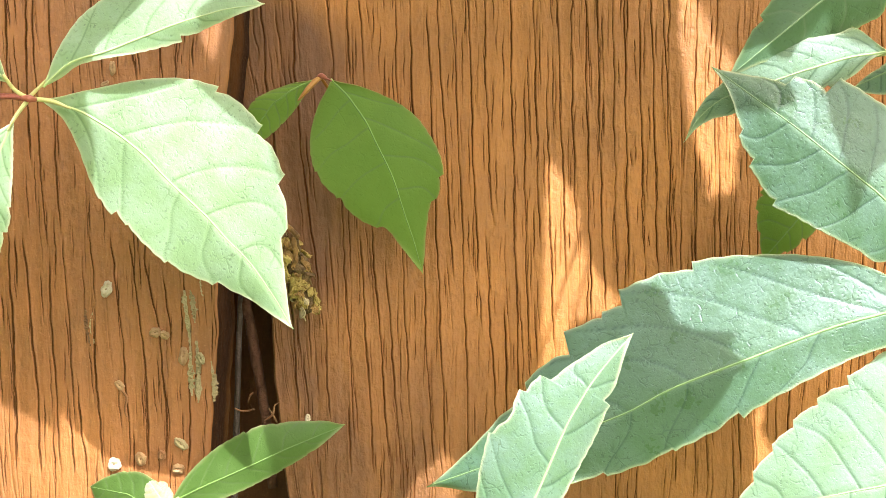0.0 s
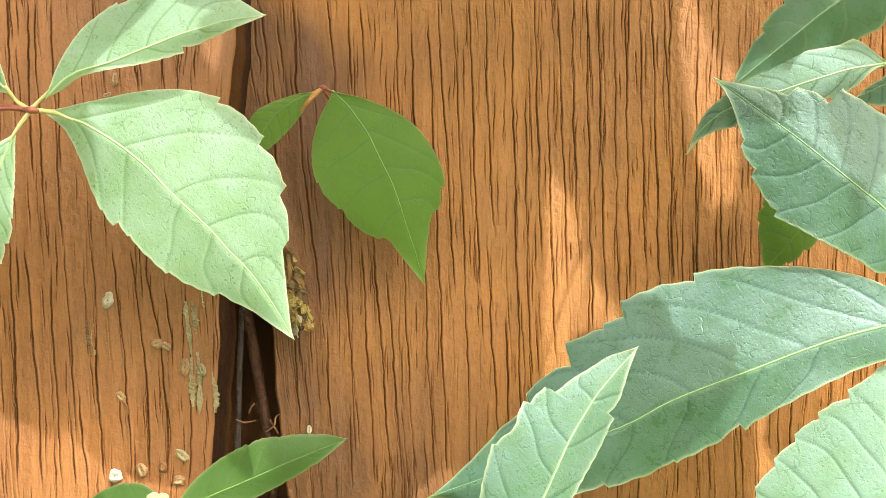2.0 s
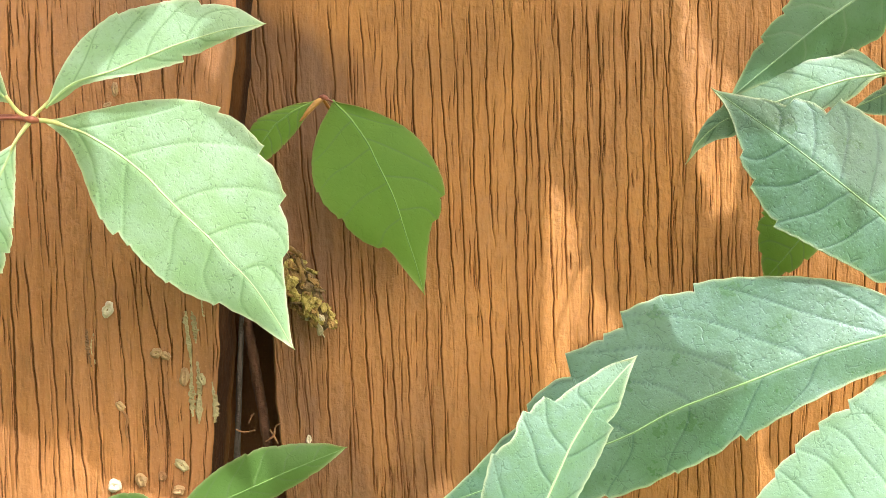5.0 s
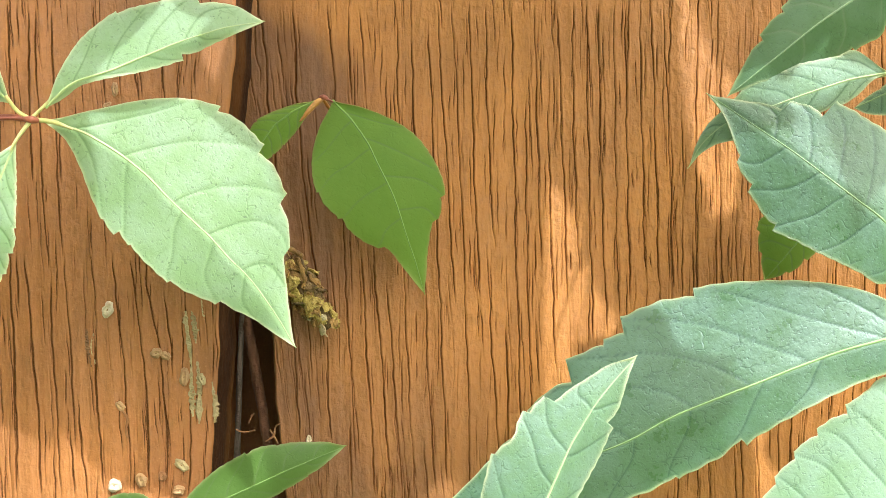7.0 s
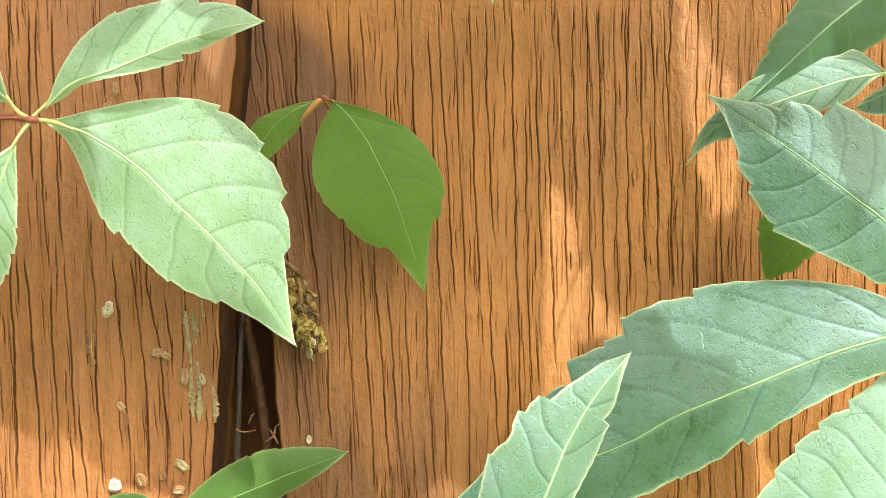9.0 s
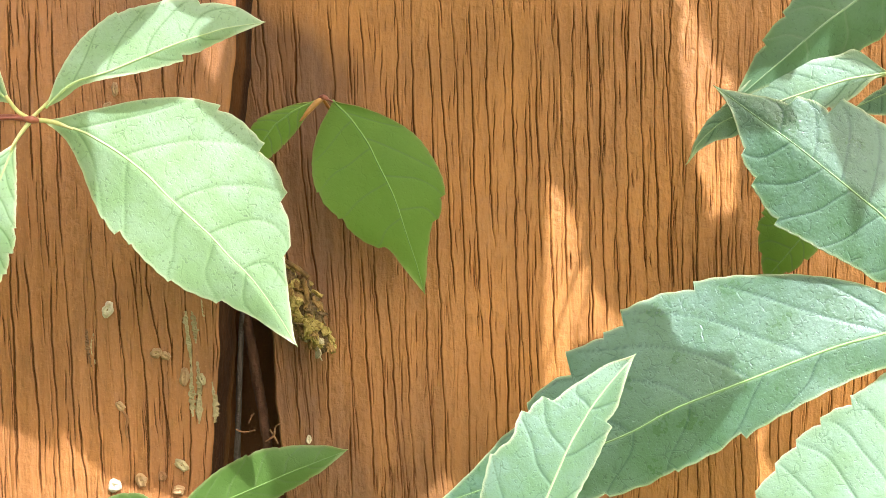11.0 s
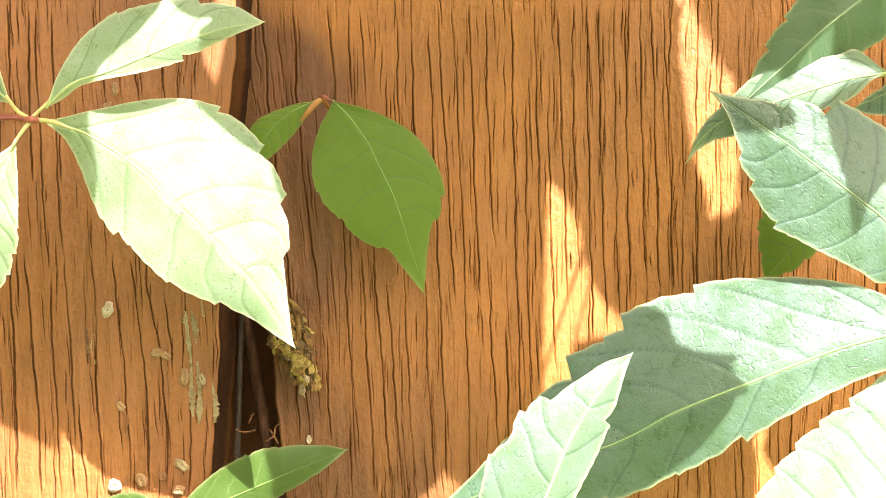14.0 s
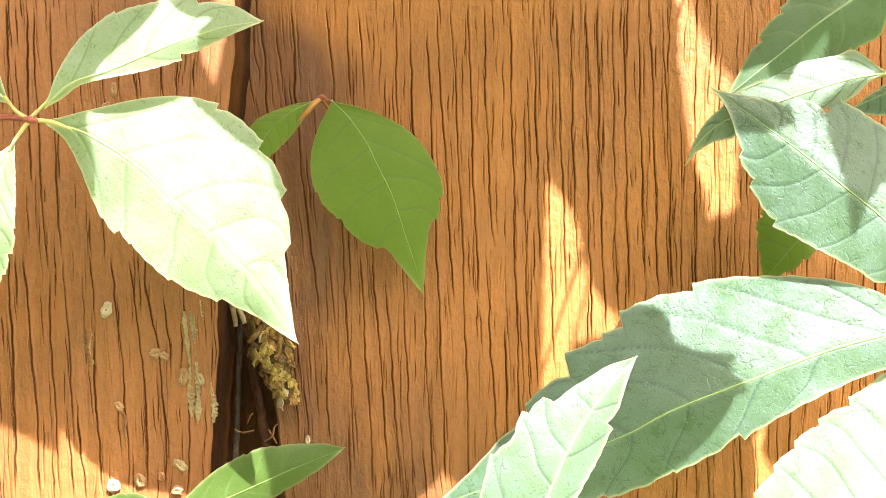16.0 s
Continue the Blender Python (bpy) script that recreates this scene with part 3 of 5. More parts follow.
leaf_b = leaflet(pale_leaf, (-55.8, -46, 19.8), (-25.1, -45, 32.2), [0.0, 0.035, 0.053, 0.047, 0.042, 0.044, 0.045, 0.047, 0.046, 0.04, 0.034, 0.017, 0.0], [0.0, 0.092, 0.166, 0.221, 0.25, 0.268, 0.258, 0.245, 0.232, 0.205, 0.154, 0.099, 0.0], [0.0, 0.009, 0.03, 0.023, 0.008, -0.008, -0.019, -0.025, -0.019, -0.011, -0.007, -0.004, 0.0], PALE, roll=6, fold=0.24, arch=0.03, relief=0.5, seed=5,
    teeth=(((0.427, 0.012), (0.765, 0.0263)), ((0.615, 0.0215),)),
    veins=(((0.147, 0.359), (0.3, 0.586), (0.479, 0.765), (0.658, 0.934)), ((0.249, 0.433), (0.48, 0.615), (0.711, 0.818))))
leaf_j = leaflet(pale_leaf, (-60.0, -46.0, 15.1), (-67.4, -41.0, -7.3), [0.0, -0.013, -0.027, -0.04, -0.046, -0.042, -0.039, -0.035, -0.031, -0.023, -0.015, -0.008, 0.0], [0.0, 0.02, 0.039, 0.056, 0.074, 0.089, 0.104, 0.118, 0.11, 0.102, 0.089, 0.045, 0.0], [0.0, -0.069, -0.138, -0.203, -0.237, -0.27, -0.304, -0.321, -0.281, -0.241, -0.187, -0.094, 0.0], PALE, roll=-10, teeth=((0.5, 0.66, 0.8), (0.5, 0.7)), seed=7, fold=0.1)
leaflet(pale_leaf, (-63.8, -46.0, 18.5), (-93.7, -49.0, 11.0), [0.0, -0.008, -0.016, -0.024, -0.032, -0.04, -0.036, -0.03, -0.024, -0.018, -0.012, -0.006, 0.0], [0.0, 0.037, 0.075, 0.112, 0.136, 0.154, 0.172, 0.189, 0.181, 0.151, 0.121, 0.064, 0.0], [0.0, -0.059, -0.117, -0.158, -0.178, -0.197, -0.217, -0.199, -0.171, -0.143, -0.103, -0.052, 0.0], PALE, teeth=((0.5, 0.7), (0.5, 0.7)), seed=9)
leaflet(pale_leaf, (-60.6, -46.0, 20.3), (-83.3, -45.0, 44.8), [0.0, 0.003, 0.006, 0.009, 0.012, 0.015, 0.015, 0.012, 0.01, 0.007, 0.005, 0.002, 0.0], [0.0, 0.062, 0.118, 0.144, 0.171, 0.197, 0.223, 0.21, 0.184, 0.158, 0.119, 0.059, 0.0], [0.0, -0.04, -0.08, -0.119, -0.137, -0.142, -0.146, -0.151, -0.142, -0.122, -0.102, -0.063, 0.0], PALE, teeth=((0.5, 0.7), (0.5, 0.7)), seed=11)
stalk(pale_leaf, ((-58.2, -46.0, 18.2), (-56.4, -45.6, 18.1), (-54.6, -45.0, 17.8), (-52.4, -44.6, 16.9)), (0.34, 0.34, 0.36, 0.12), PALE_STALK)
stalk(pale_leaf, ((-57.8, -46.0, 18.3), (-56.8, -46.0, 19.3), (-55.8, -46.2, 20.2), (-54.9, -46.0, 21.3)), (0.30, 0.25, 0.22, 0.08), PALE_STALK)
stalk(pale_leaf, ((-57.8, -46.0, 18.1), (-59.0, -46.0, 16.6), (-60.0, -46.2, 15.0), (-60.8, -46.0, 13.7)), (0.36, 0.30, 0.25, 0.08), PALE_STALK)
stalk(pale_leaf, ((-58.1, -46.0, 18.2), (-60.6, -46.0, 18.4), (-64.4, -46.3, 18.3)), (0.3, 0.26, 0.26), RED_STALK)
stalk(pale_leaf, ((-58.1, -46.0, 18.3), (-60.0, -45.5, 19.5), (-61.3, -46.3, 21.5)), (0.32, 0.28, 0.26), PALE_STALK)
stalk(pale_leaf, ((-57.8, -45.4, 18.2), (-61.3, -42.0, 18.9), (-74.4, -28.0, 22.1), (-90.1, -13.0, 36.4)), (0.5, 0.45, 0.5, 0.7), RED_STALK, "petiole", "thin reddish leaf stalk")
stalk(pale_leaf, ((-58.7, -46.0, 18.3), (-57.5, -46.6, 18.1), (-56.8, -46.0, 18.0)), (0.3, 0.58, 0.3), RED_STALK, "hub", "swollen red leaf hub")

# small mid-green leaf hanging beside the gap
small_leaf = thing("creeper_leaf", (-20.3, -14.0, 25.3), "young plain green creeper leaf with an orange folded margin", "leaf", SPREAD)
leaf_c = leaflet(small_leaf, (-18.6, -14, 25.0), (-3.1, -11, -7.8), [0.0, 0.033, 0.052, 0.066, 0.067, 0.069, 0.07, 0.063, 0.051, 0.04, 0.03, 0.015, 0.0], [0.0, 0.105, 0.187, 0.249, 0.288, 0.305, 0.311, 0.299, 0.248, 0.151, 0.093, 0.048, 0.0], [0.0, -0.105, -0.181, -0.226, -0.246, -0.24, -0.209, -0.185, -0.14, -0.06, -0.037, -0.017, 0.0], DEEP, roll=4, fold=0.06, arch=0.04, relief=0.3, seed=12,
    teeth=(((0.614, 0.0236), (0.702, 0.0236)), ((0.352, 0.0105), (0.506, 0.0157), (0.71, 0.0184))),
    veins=(((0.077, 0.26), (0.223, 0.532), (0.417, 0.614), (0.587, 0.702)), ((0.124, 0.225), (0.275, 0.352), (0.451, 0.506), (0.626, 0.71))))
leaflet(small_leaf, (-21.7, -14.0, 24.8), (-31.9, -12.0, 14.3), [0.0, -0.034, -0.067, -0.098, -0.113, -0.128, -0.143, -0.137, -0.126, -0.115, -0.091, -0.045, 0.0], [0.0, 0.027, 0.052, 0.064, 0.077, 0.085, 0.087, 0.088, 0.086, 0.078, 0.068, 0.034, 0.0], [0.0, -0.068, -0.136, -0.183, -0.226, -0.268, -0.299, -0.327, -0.329, -0.305, -0.254, -0.169, 0.0], DEEP, roll=-10, teeth=((0.6, 0.75), (0.6,)), tooth=(0.012, 0.012), fold=0.1, relief=0.3, seed=13)
# stands for the second leaflet's folded orange margin, built as a tube
stalk(small_leaf, ((-20.1, -14.0, 25.4), (-21.2, -14.7, 24.5), (-22.6, -15.0, 22.9), (-24.0, -14.8, 21.3)), (0.3, 0.5, 0.42, 0.1), ORANGE_STALK)
stalk(small_leaf, ((-20.3, -14.0, 25.4), (-19.4, -14.2, 25.1), (-18.4, -14.2, 24.7)), (0.3, 0.22, 0.15), RED_STALK)
stalk(small_leaf, ((-20.7, -14.2, 25.4), (-20.1, -14.4, 25.5), (-19.4, -14.0, 25.2)), (0.3, 0.5, 0.3), RED_STALK, "hub", "small red leaf hub")
stalk(small_leaf, ((-20.3, -13.6, 25.4), (-18.4, -9.0, 22.6), (-14.5, -4.0, 18.0), (-12.0, -0.4, 14.0)), (0.3, 0.28, 0.28, 0.28), ORANGE_STALK, "petiole")

# leaf at the foot of the gap
low_leaf = thing("creeper_leaf", (-44.1, -22.0, -44.5), "narrow deep green creeper leaf over the gap", "leaf", SPREAD)
leaf_d = leaflet(low_leaf, (-44.1, -22.0, -44.5), (-15.9, -17.0, -32.7), [0.0, 0.006, 0.012, 0.015, 0.016, 0.017, 0.018, 0.019, 0.019, 0.015, 0.011, 0.005, 0.0], [0.0, 0.062, 0.113, 0.149, 0.176, 0.19, 0.196, 0.191, 0.165, 0.137, 0.1, 0.061, 0.0], [0.0, -0.051, -0.079, -0.086, -0.091, -0.092, -0.089, -0.085, -0.074, -0.061, -0.045, -0.022, 0.0], DEEP_SHADED, roll=10, teeth=((0.5, 0.66), (0.6, 0.75)), tooth=(0.008, 0.008), fold=0.12, relief=0.3, seed=15)
leaflet(low_leaf, (-44.1, -22.0, -47.3), (-58.7, -16.0, -43.1), [0.0, -0.015, -0.031, -0.046, -0.062, -0.077, -0.093, -0.081, -0.065, -0.049, -0.032, -0.016, 0.0], [0.0, 0.125, 0.222, 0.246, 0.271, 0.295, 0.303, 0.284, 0.265, 0.246, 0.18, 0.09, 0.0], [0.0, -0.125, -0.249, -0.309, -0.325, -0.342, -0.336, -0.308, -0.28, -0.228, -0.169, -0.09, 0.0], DEEP_SHADED, roll=0, teeth=((0.6,), (0.6, 0.8)), tooth=(0.012, 0.012), relief=0.3, seed=16)
leaflet(low_leaf, (-43.8, -23.0, -45.7), (-48.0, -20.0, -41.1), [0.0, -0.002, -0.005, -0.007, -0.009, -0.011, -0.014, -0.013, -0.01, -0.008, -0.005, -0.003, 0.0], [0.0, 0.056, 0.112, 0.168, 0.224, 0.28, 0.336, 0.367, 0.326, 0.284, 0.242, 0.148, 0.0], [0.0, -0.095, -0.191, -0.286, -0.313, -0.319, -0.324, -0.329, -0.308, -0.231, -0.154, -0.077, 0.0], YOUNG, roll=0, teeth=((0.6, 0.8), (0.5, 0.75)), tooth=(0.05, 0.05), seed=17)
stalk(low_leaf, ((-42.4, -22.3, -43.6), (-44.2, -22.2, -45.2), (-45.5, -20.0, -49.2), (-44.0, -10.0, -63.9), (-36.7, -2.0, -78.6)), (0.35, 0.6, 0.6, 0.7, 0.8), GREEN_STALK, "petiole")

# large bluish leaf reaching in from the right, low
wide_leaf = thing("creeper_leaf", (73.8, -36.0, -11.3), "large bluish green toothed creeper leaf", "leaf", SPREAD)
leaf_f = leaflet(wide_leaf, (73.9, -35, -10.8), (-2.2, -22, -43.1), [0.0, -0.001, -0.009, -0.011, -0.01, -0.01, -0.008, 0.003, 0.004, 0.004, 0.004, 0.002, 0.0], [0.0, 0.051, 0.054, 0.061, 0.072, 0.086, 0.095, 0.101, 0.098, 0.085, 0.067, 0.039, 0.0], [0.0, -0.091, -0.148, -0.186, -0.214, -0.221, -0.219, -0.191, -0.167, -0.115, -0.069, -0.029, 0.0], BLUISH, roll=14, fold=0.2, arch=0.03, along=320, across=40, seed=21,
    teeth=(((0.393, 0.0125), (0.53, 0.0063), (0.664, 0.0083)), ((0.369, 0.0156), (0.517, 0.0271), (0.562, 0.0104), (0.644, 0.0375), (0.749, 0.0229))),
    veins=(((0.208, 0.319), (0.32, 0.446), (0.462, 0.564), (0.577, 0.675), (0.695, 0.791)), ((0.046, 0.175), (0.089, 0.369), (0.231, 0.517), (0.343, 0.644), (0.455, 0.749), (0.582, 0.862))))
leaf_i = leaflet(wide_leaf, (82.0, -37.0, -34.4), (44.3, -30.0, -45.0), [0.0, 0.001, 0.002, 0.002, 0.003, 0.001, -0.002, -0.004, -0.005, -0.004, -0.002, -0.001, 0.0], [0.0, 0.078, 0.157, 0.235, 0.261, 0.27, 0.28, 0.29, 0.254, 0.209, 0.161, 0.08, 0.0], [0.0, -0.207, -0.414, -0.482, -0.452, -0.422, -0.387, -0.35, -0.302, -0.243, -0.173, -0.09, 0.0], BLUISH_LIT, roll=9, teeth=((0.5, 0.7), (0.42, 0.55, 0.66, 0.76, 0.86)), tooth=(0.025, 0.025), fold=0.05, veins=7, along=260, across=40, seed=22)
stalk(wide_leaf, ((68.3, -37.0, -12.3), (72.5, -36.0, -11.2), (85.1, -30.0, -10.4), (103.0, -16.0, -3.7)), (0.4, 0.8, 1.0, 1.1), GREEN_STALK, "petiole")
stalk(wide_leaf, ((78.1, -37.5, -35.5), (82.2, -36.0, -34.4), (87.1, -33.0, -22.2), (87.3, -29.0, -10.4)), (0.4, 0.7, 0.8, 0.9), GREEN_STALK)

# upright leaflet in front of the large leaf
front_leaf = thing("creeper_leaf", (8.1, -52.0, -46.5), "folded pale green creeper leaf pointing upward", "leaf", SPREAD)
leaf_e = leaflet(front_leaf, (8.1, -52, -46.5), (26.8, -49, -14.6), [0.0, 0.008, 0.016, 0.024, 0.031, 0.04, 0.049, 0.056, 0.055, 0.051, 0.038, 0.02, 0.0], [0.0, 0.164, 0.201, 0.237, 0.264, 0.283, 0.249, 0.263, 0.233, 0.166, 0.118, 0.074, 0.0], [0.0, -0.042, -0.067, -0.067, -0.068, -0.067, -0.067, -0.066, -0.058, -0.044, -0.027, -0.009, 0.0], UPRIGHT, fold=0.3, arch=0.04, seed=25,
    teeth=(((0.413, 0.0103), (0.608, 0.0186), (0.692, 0.033)), ((0.722, 0.0248),)),
    veins=(((0.078, 0.265), (0.202, 0.413), (0.428, 0.608), (0.561, 0.692), (0.741, 0.797)), ((0.115, 0.285), (0.336, 0.475), (0.543, 0.722), (0.741, 0.842))))
stalk(front_leaf, ((9.2, -52.3, -43.6), (7.9, -51.6, -47.4), (9.9, -38.0, -63.3), (16.6, -15.0, -84.0)), (0.35, 0.7, 0.8, 0.9), GREEN_STALK, "petiole")

# cluster above the large leaf
upper_leaf = thing("creeper_leaf", (73.8, -34.0, -4.2), "bluish green creeper leaf with a curled tip", "leaf", SPREAD)
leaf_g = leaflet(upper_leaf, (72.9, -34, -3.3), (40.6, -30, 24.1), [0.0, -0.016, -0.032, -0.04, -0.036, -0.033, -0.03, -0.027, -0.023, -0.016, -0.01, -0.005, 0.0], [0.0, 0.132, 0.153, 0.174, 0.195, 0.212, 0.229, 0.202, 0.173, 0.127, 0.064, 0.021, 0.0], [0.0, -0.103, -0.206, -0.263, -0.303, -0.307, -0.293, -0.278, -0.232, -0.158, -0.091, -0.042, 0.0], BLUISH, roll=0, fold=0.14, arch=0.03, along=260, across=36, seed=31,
    teeth=(((0.5, 0.0199), (0.656, 0.0259), (0.756, 0.0199)), ((0.624, 0.0638), (0.749, 0.0339))),
    veins=(((0.097, 0.136), (0.251, 0.33), (0.386, 0.5), (0.51, 0.656), (0.657, 0.756)), ((0.153, 0.357), (0.309, 0.494), (0.436, 0.624), (0.562, 0.749), (0.707, 0.839))))
leaflet(upper_leaf, (65.2, -14.0, 8.6), (54.8, -11.0, -5.4), [0.0, 0.001, 0.003, 0.004, 0.005, 0.007, 0.008, 0.008, 0.006, 0.005, 0.003, 0.002, 0.0], [0.0, 0.099, 0.199, 0.213, 0.213, 0.212, 0.211, 0.197, 0.178, 0.16, 0.119, 0.062, 0.0], [0.0, -0.114, -0.221, -0.287, -0.353, -0.419, -0.421, -0.395, -0.34, -0.264, -0.18, -0.09, 0.0], DEEP, roll=0, teeth=((0.6, 0.8), (0.5, 0.65, 0.8)), tooth=(0.03, 0.03), relief=0.3, seed=32)
stalk(upper_leaf, ((69.3, -34.5, 0.1), (73.8, -34.0, -4.2), (87.0, -26.0, -2.6), (107.1, -12.0, 5.9)), (0.35, 0.8, 1.0, 1.1), GREEN_STALK, "petiole")
stalk(upper_leaf, ((63.6, -14.3, 6.9), (66.5, -13.0, 10.1), (76.0, -8.0, 18.7), (90.4, -2.0, 28.3)), (0.3, 0.5, 0.6, 0.7), GREEN_STALK)

top_leaf = thing("creeper_leaf", (72.0, -32.0, 43.2), "mid green creeper leaf with narrow drooping tips", "leaf", SPREAD)
leaf_m = leaflet(top_leaf, (70.7, -31, 43.4), (44.2, -28, 23.7), [0.0, -0.004, -0.008, -0.012, -0.016, -0.02, -0.02, -0.017, -0.013, -0.01, -0.007, -0.003, 0.0], [0.0, 0.067, 0.134, 0.198, 0.188, 0.176, 0.157, 0.135, 0.114, 0.078, 0.041, 0.02, 0.0], [0.0, -0.073, -0.146, -0.203, -0.207, -0.211, -0.193, -0.173, -0.151, -0.118, -0.078, -0.039, 0.0], MIDGREEN, roll=2, fold=0.45, relief=0.4, seed=35,
    teeth=(((0.387, 0.0153), (0.684, 0.0179)), ((0.546, 0.0204), (0.702, 0.0256))),
    veins=(((0.128, 0.248), (0.34, 0.469), (0.56, 0.684)), ((0.12, 0.36), (0.368, 0.546), (0.56, 0.702))))
leaf_n = leaflet(top_leaf, (68.6, -30.3, 27.2), (38.3, -25.5, 13.4), [0.0, -0.023, -0.046, -0.059, -0.07, -0.08, -0.088, -0.096, -0.104, -0.112, -0.096, -0.061, 0.0], [0.0, 0.002, 0.032, 0.044, 0.038, 0.016, -0.006, -0.028, -0.031, -0.027, -0.044, -0.036, 0.0], [0.0, -0.153, -0.169, -0.191, -0.213, -0.228, -0.233, -0.232, -0.202, -0.173, -0.143, -0.083, 0.0], BLUISH_LIT, roll=0, teeth=((0.3,), (0.4,)), tooth=(0.012, 0.012), fold=0.12, relief=0.4, seed=36)
leaflet(top_leaf, (78.8, -20.0, 29.1), (67.7, -18.0, 23.2), [0.0, 0.003, 0.006, 0.009, 0.012, 0.014, 0.017, 0.019, 0.015, 0.011, 0.008, 0.004, 0.0], [0.0, 0.09, 0.18, 0.27, 0.355, 0.337, 0.319, 0.302, 0.284, 0.244, 0.19, 0.119, 0.0], [0.0, -0.062, -0.123, -0.163, -0.14, -0.116, -0.093, -0.078, -0.068, -0.059, -0.044, -0.022, 0.0], BLUISH, roll=0, teeth=((0.6,), (0.6,)), relief=0.4, seed=37)
stalk(top_leaf, ((68.0, -32.3, 39.8), (72.0, -32.0, 43.2), (86.1, -24.0, 50.5), (105.2, -12.0, 53.8)), (0.4, 0.8, 1.0, 1.1), GREEN_STALK, "petiole")
stalk(top_leaf, ((68.7, -22.3, 27.8), (72.5, -22.0, 28.7), (79.8, -22.0, 32.9), (88.9, -22.0, 48.4)), (0.35, 0.55, 0.7, 0.8), GREEN_STALK)
stalk(top_leaf, ((75.0, -20.3, 27.2), (78.8, -20.0, 29.1), (83.0, -21.0, 35.8)), (0.3, 0.5, 0.6), GREEN_STALK)

# leaves of the same creeper out of view, placed for the shade they cast
RIB = [0, 0.02, 0.03, 0.03, 0.025, 0.02, 0.015, 0.01, 0]
FULL_L = [0, 0.14, 0.25, 0.31, 0.32, 0.28, 0.19, 0.08, 0]
FULL_R = [0, -0.12, -0.22, -0.28, -0.29, -0.25, -0.17, -0.07, 0]
MARKS = ((0.45, 0.58, 0.7, 0.82), (0.42, 0.55, 0.68, 0.8))


def unseen_leaf(hub, blades, mat, seed, veer=12, rise=60):
    """A compound leaf out of view: a hub and its blades, told by their two ends."""
    ob = thing("creeper_leaf", hub, "creeper leaf out of view, added to block sky light", "leaf", SPREAD)
    h = Vector(hub)
    for k, (base, tip, plump) in enumerate(blades):
        b, t = Vector(base), Vector(tip)
        leaflet(ob, b, t, RIB, [c * plump for c in FULL_L], [c * plump for c in FULL_R], mat, roll=(seed * 37 + k * 23) % 24 - 12, teeth=MARKS, seed=seed * 10 + k, along=80, across=6)
        stalk(ob, (hub, h * 0.4 + b * 0.6 + Vector((0, -1, 1)), b, b + (t - b) * 0.15), (0.7, 0.55, 0.5, 0.3), GREEN_STALK)
    stalk(ob, (hub, h + Vector((veer * 0.7, 6, rise / 6)), (h.x + veer, h.y * 0.4, h.z + rise * 0.7), (h.x + veer, 0, h.z + rise)), (0.8, 0.8, 0.9, 1.0), GREEN_STALK, "petiole")
    return ob


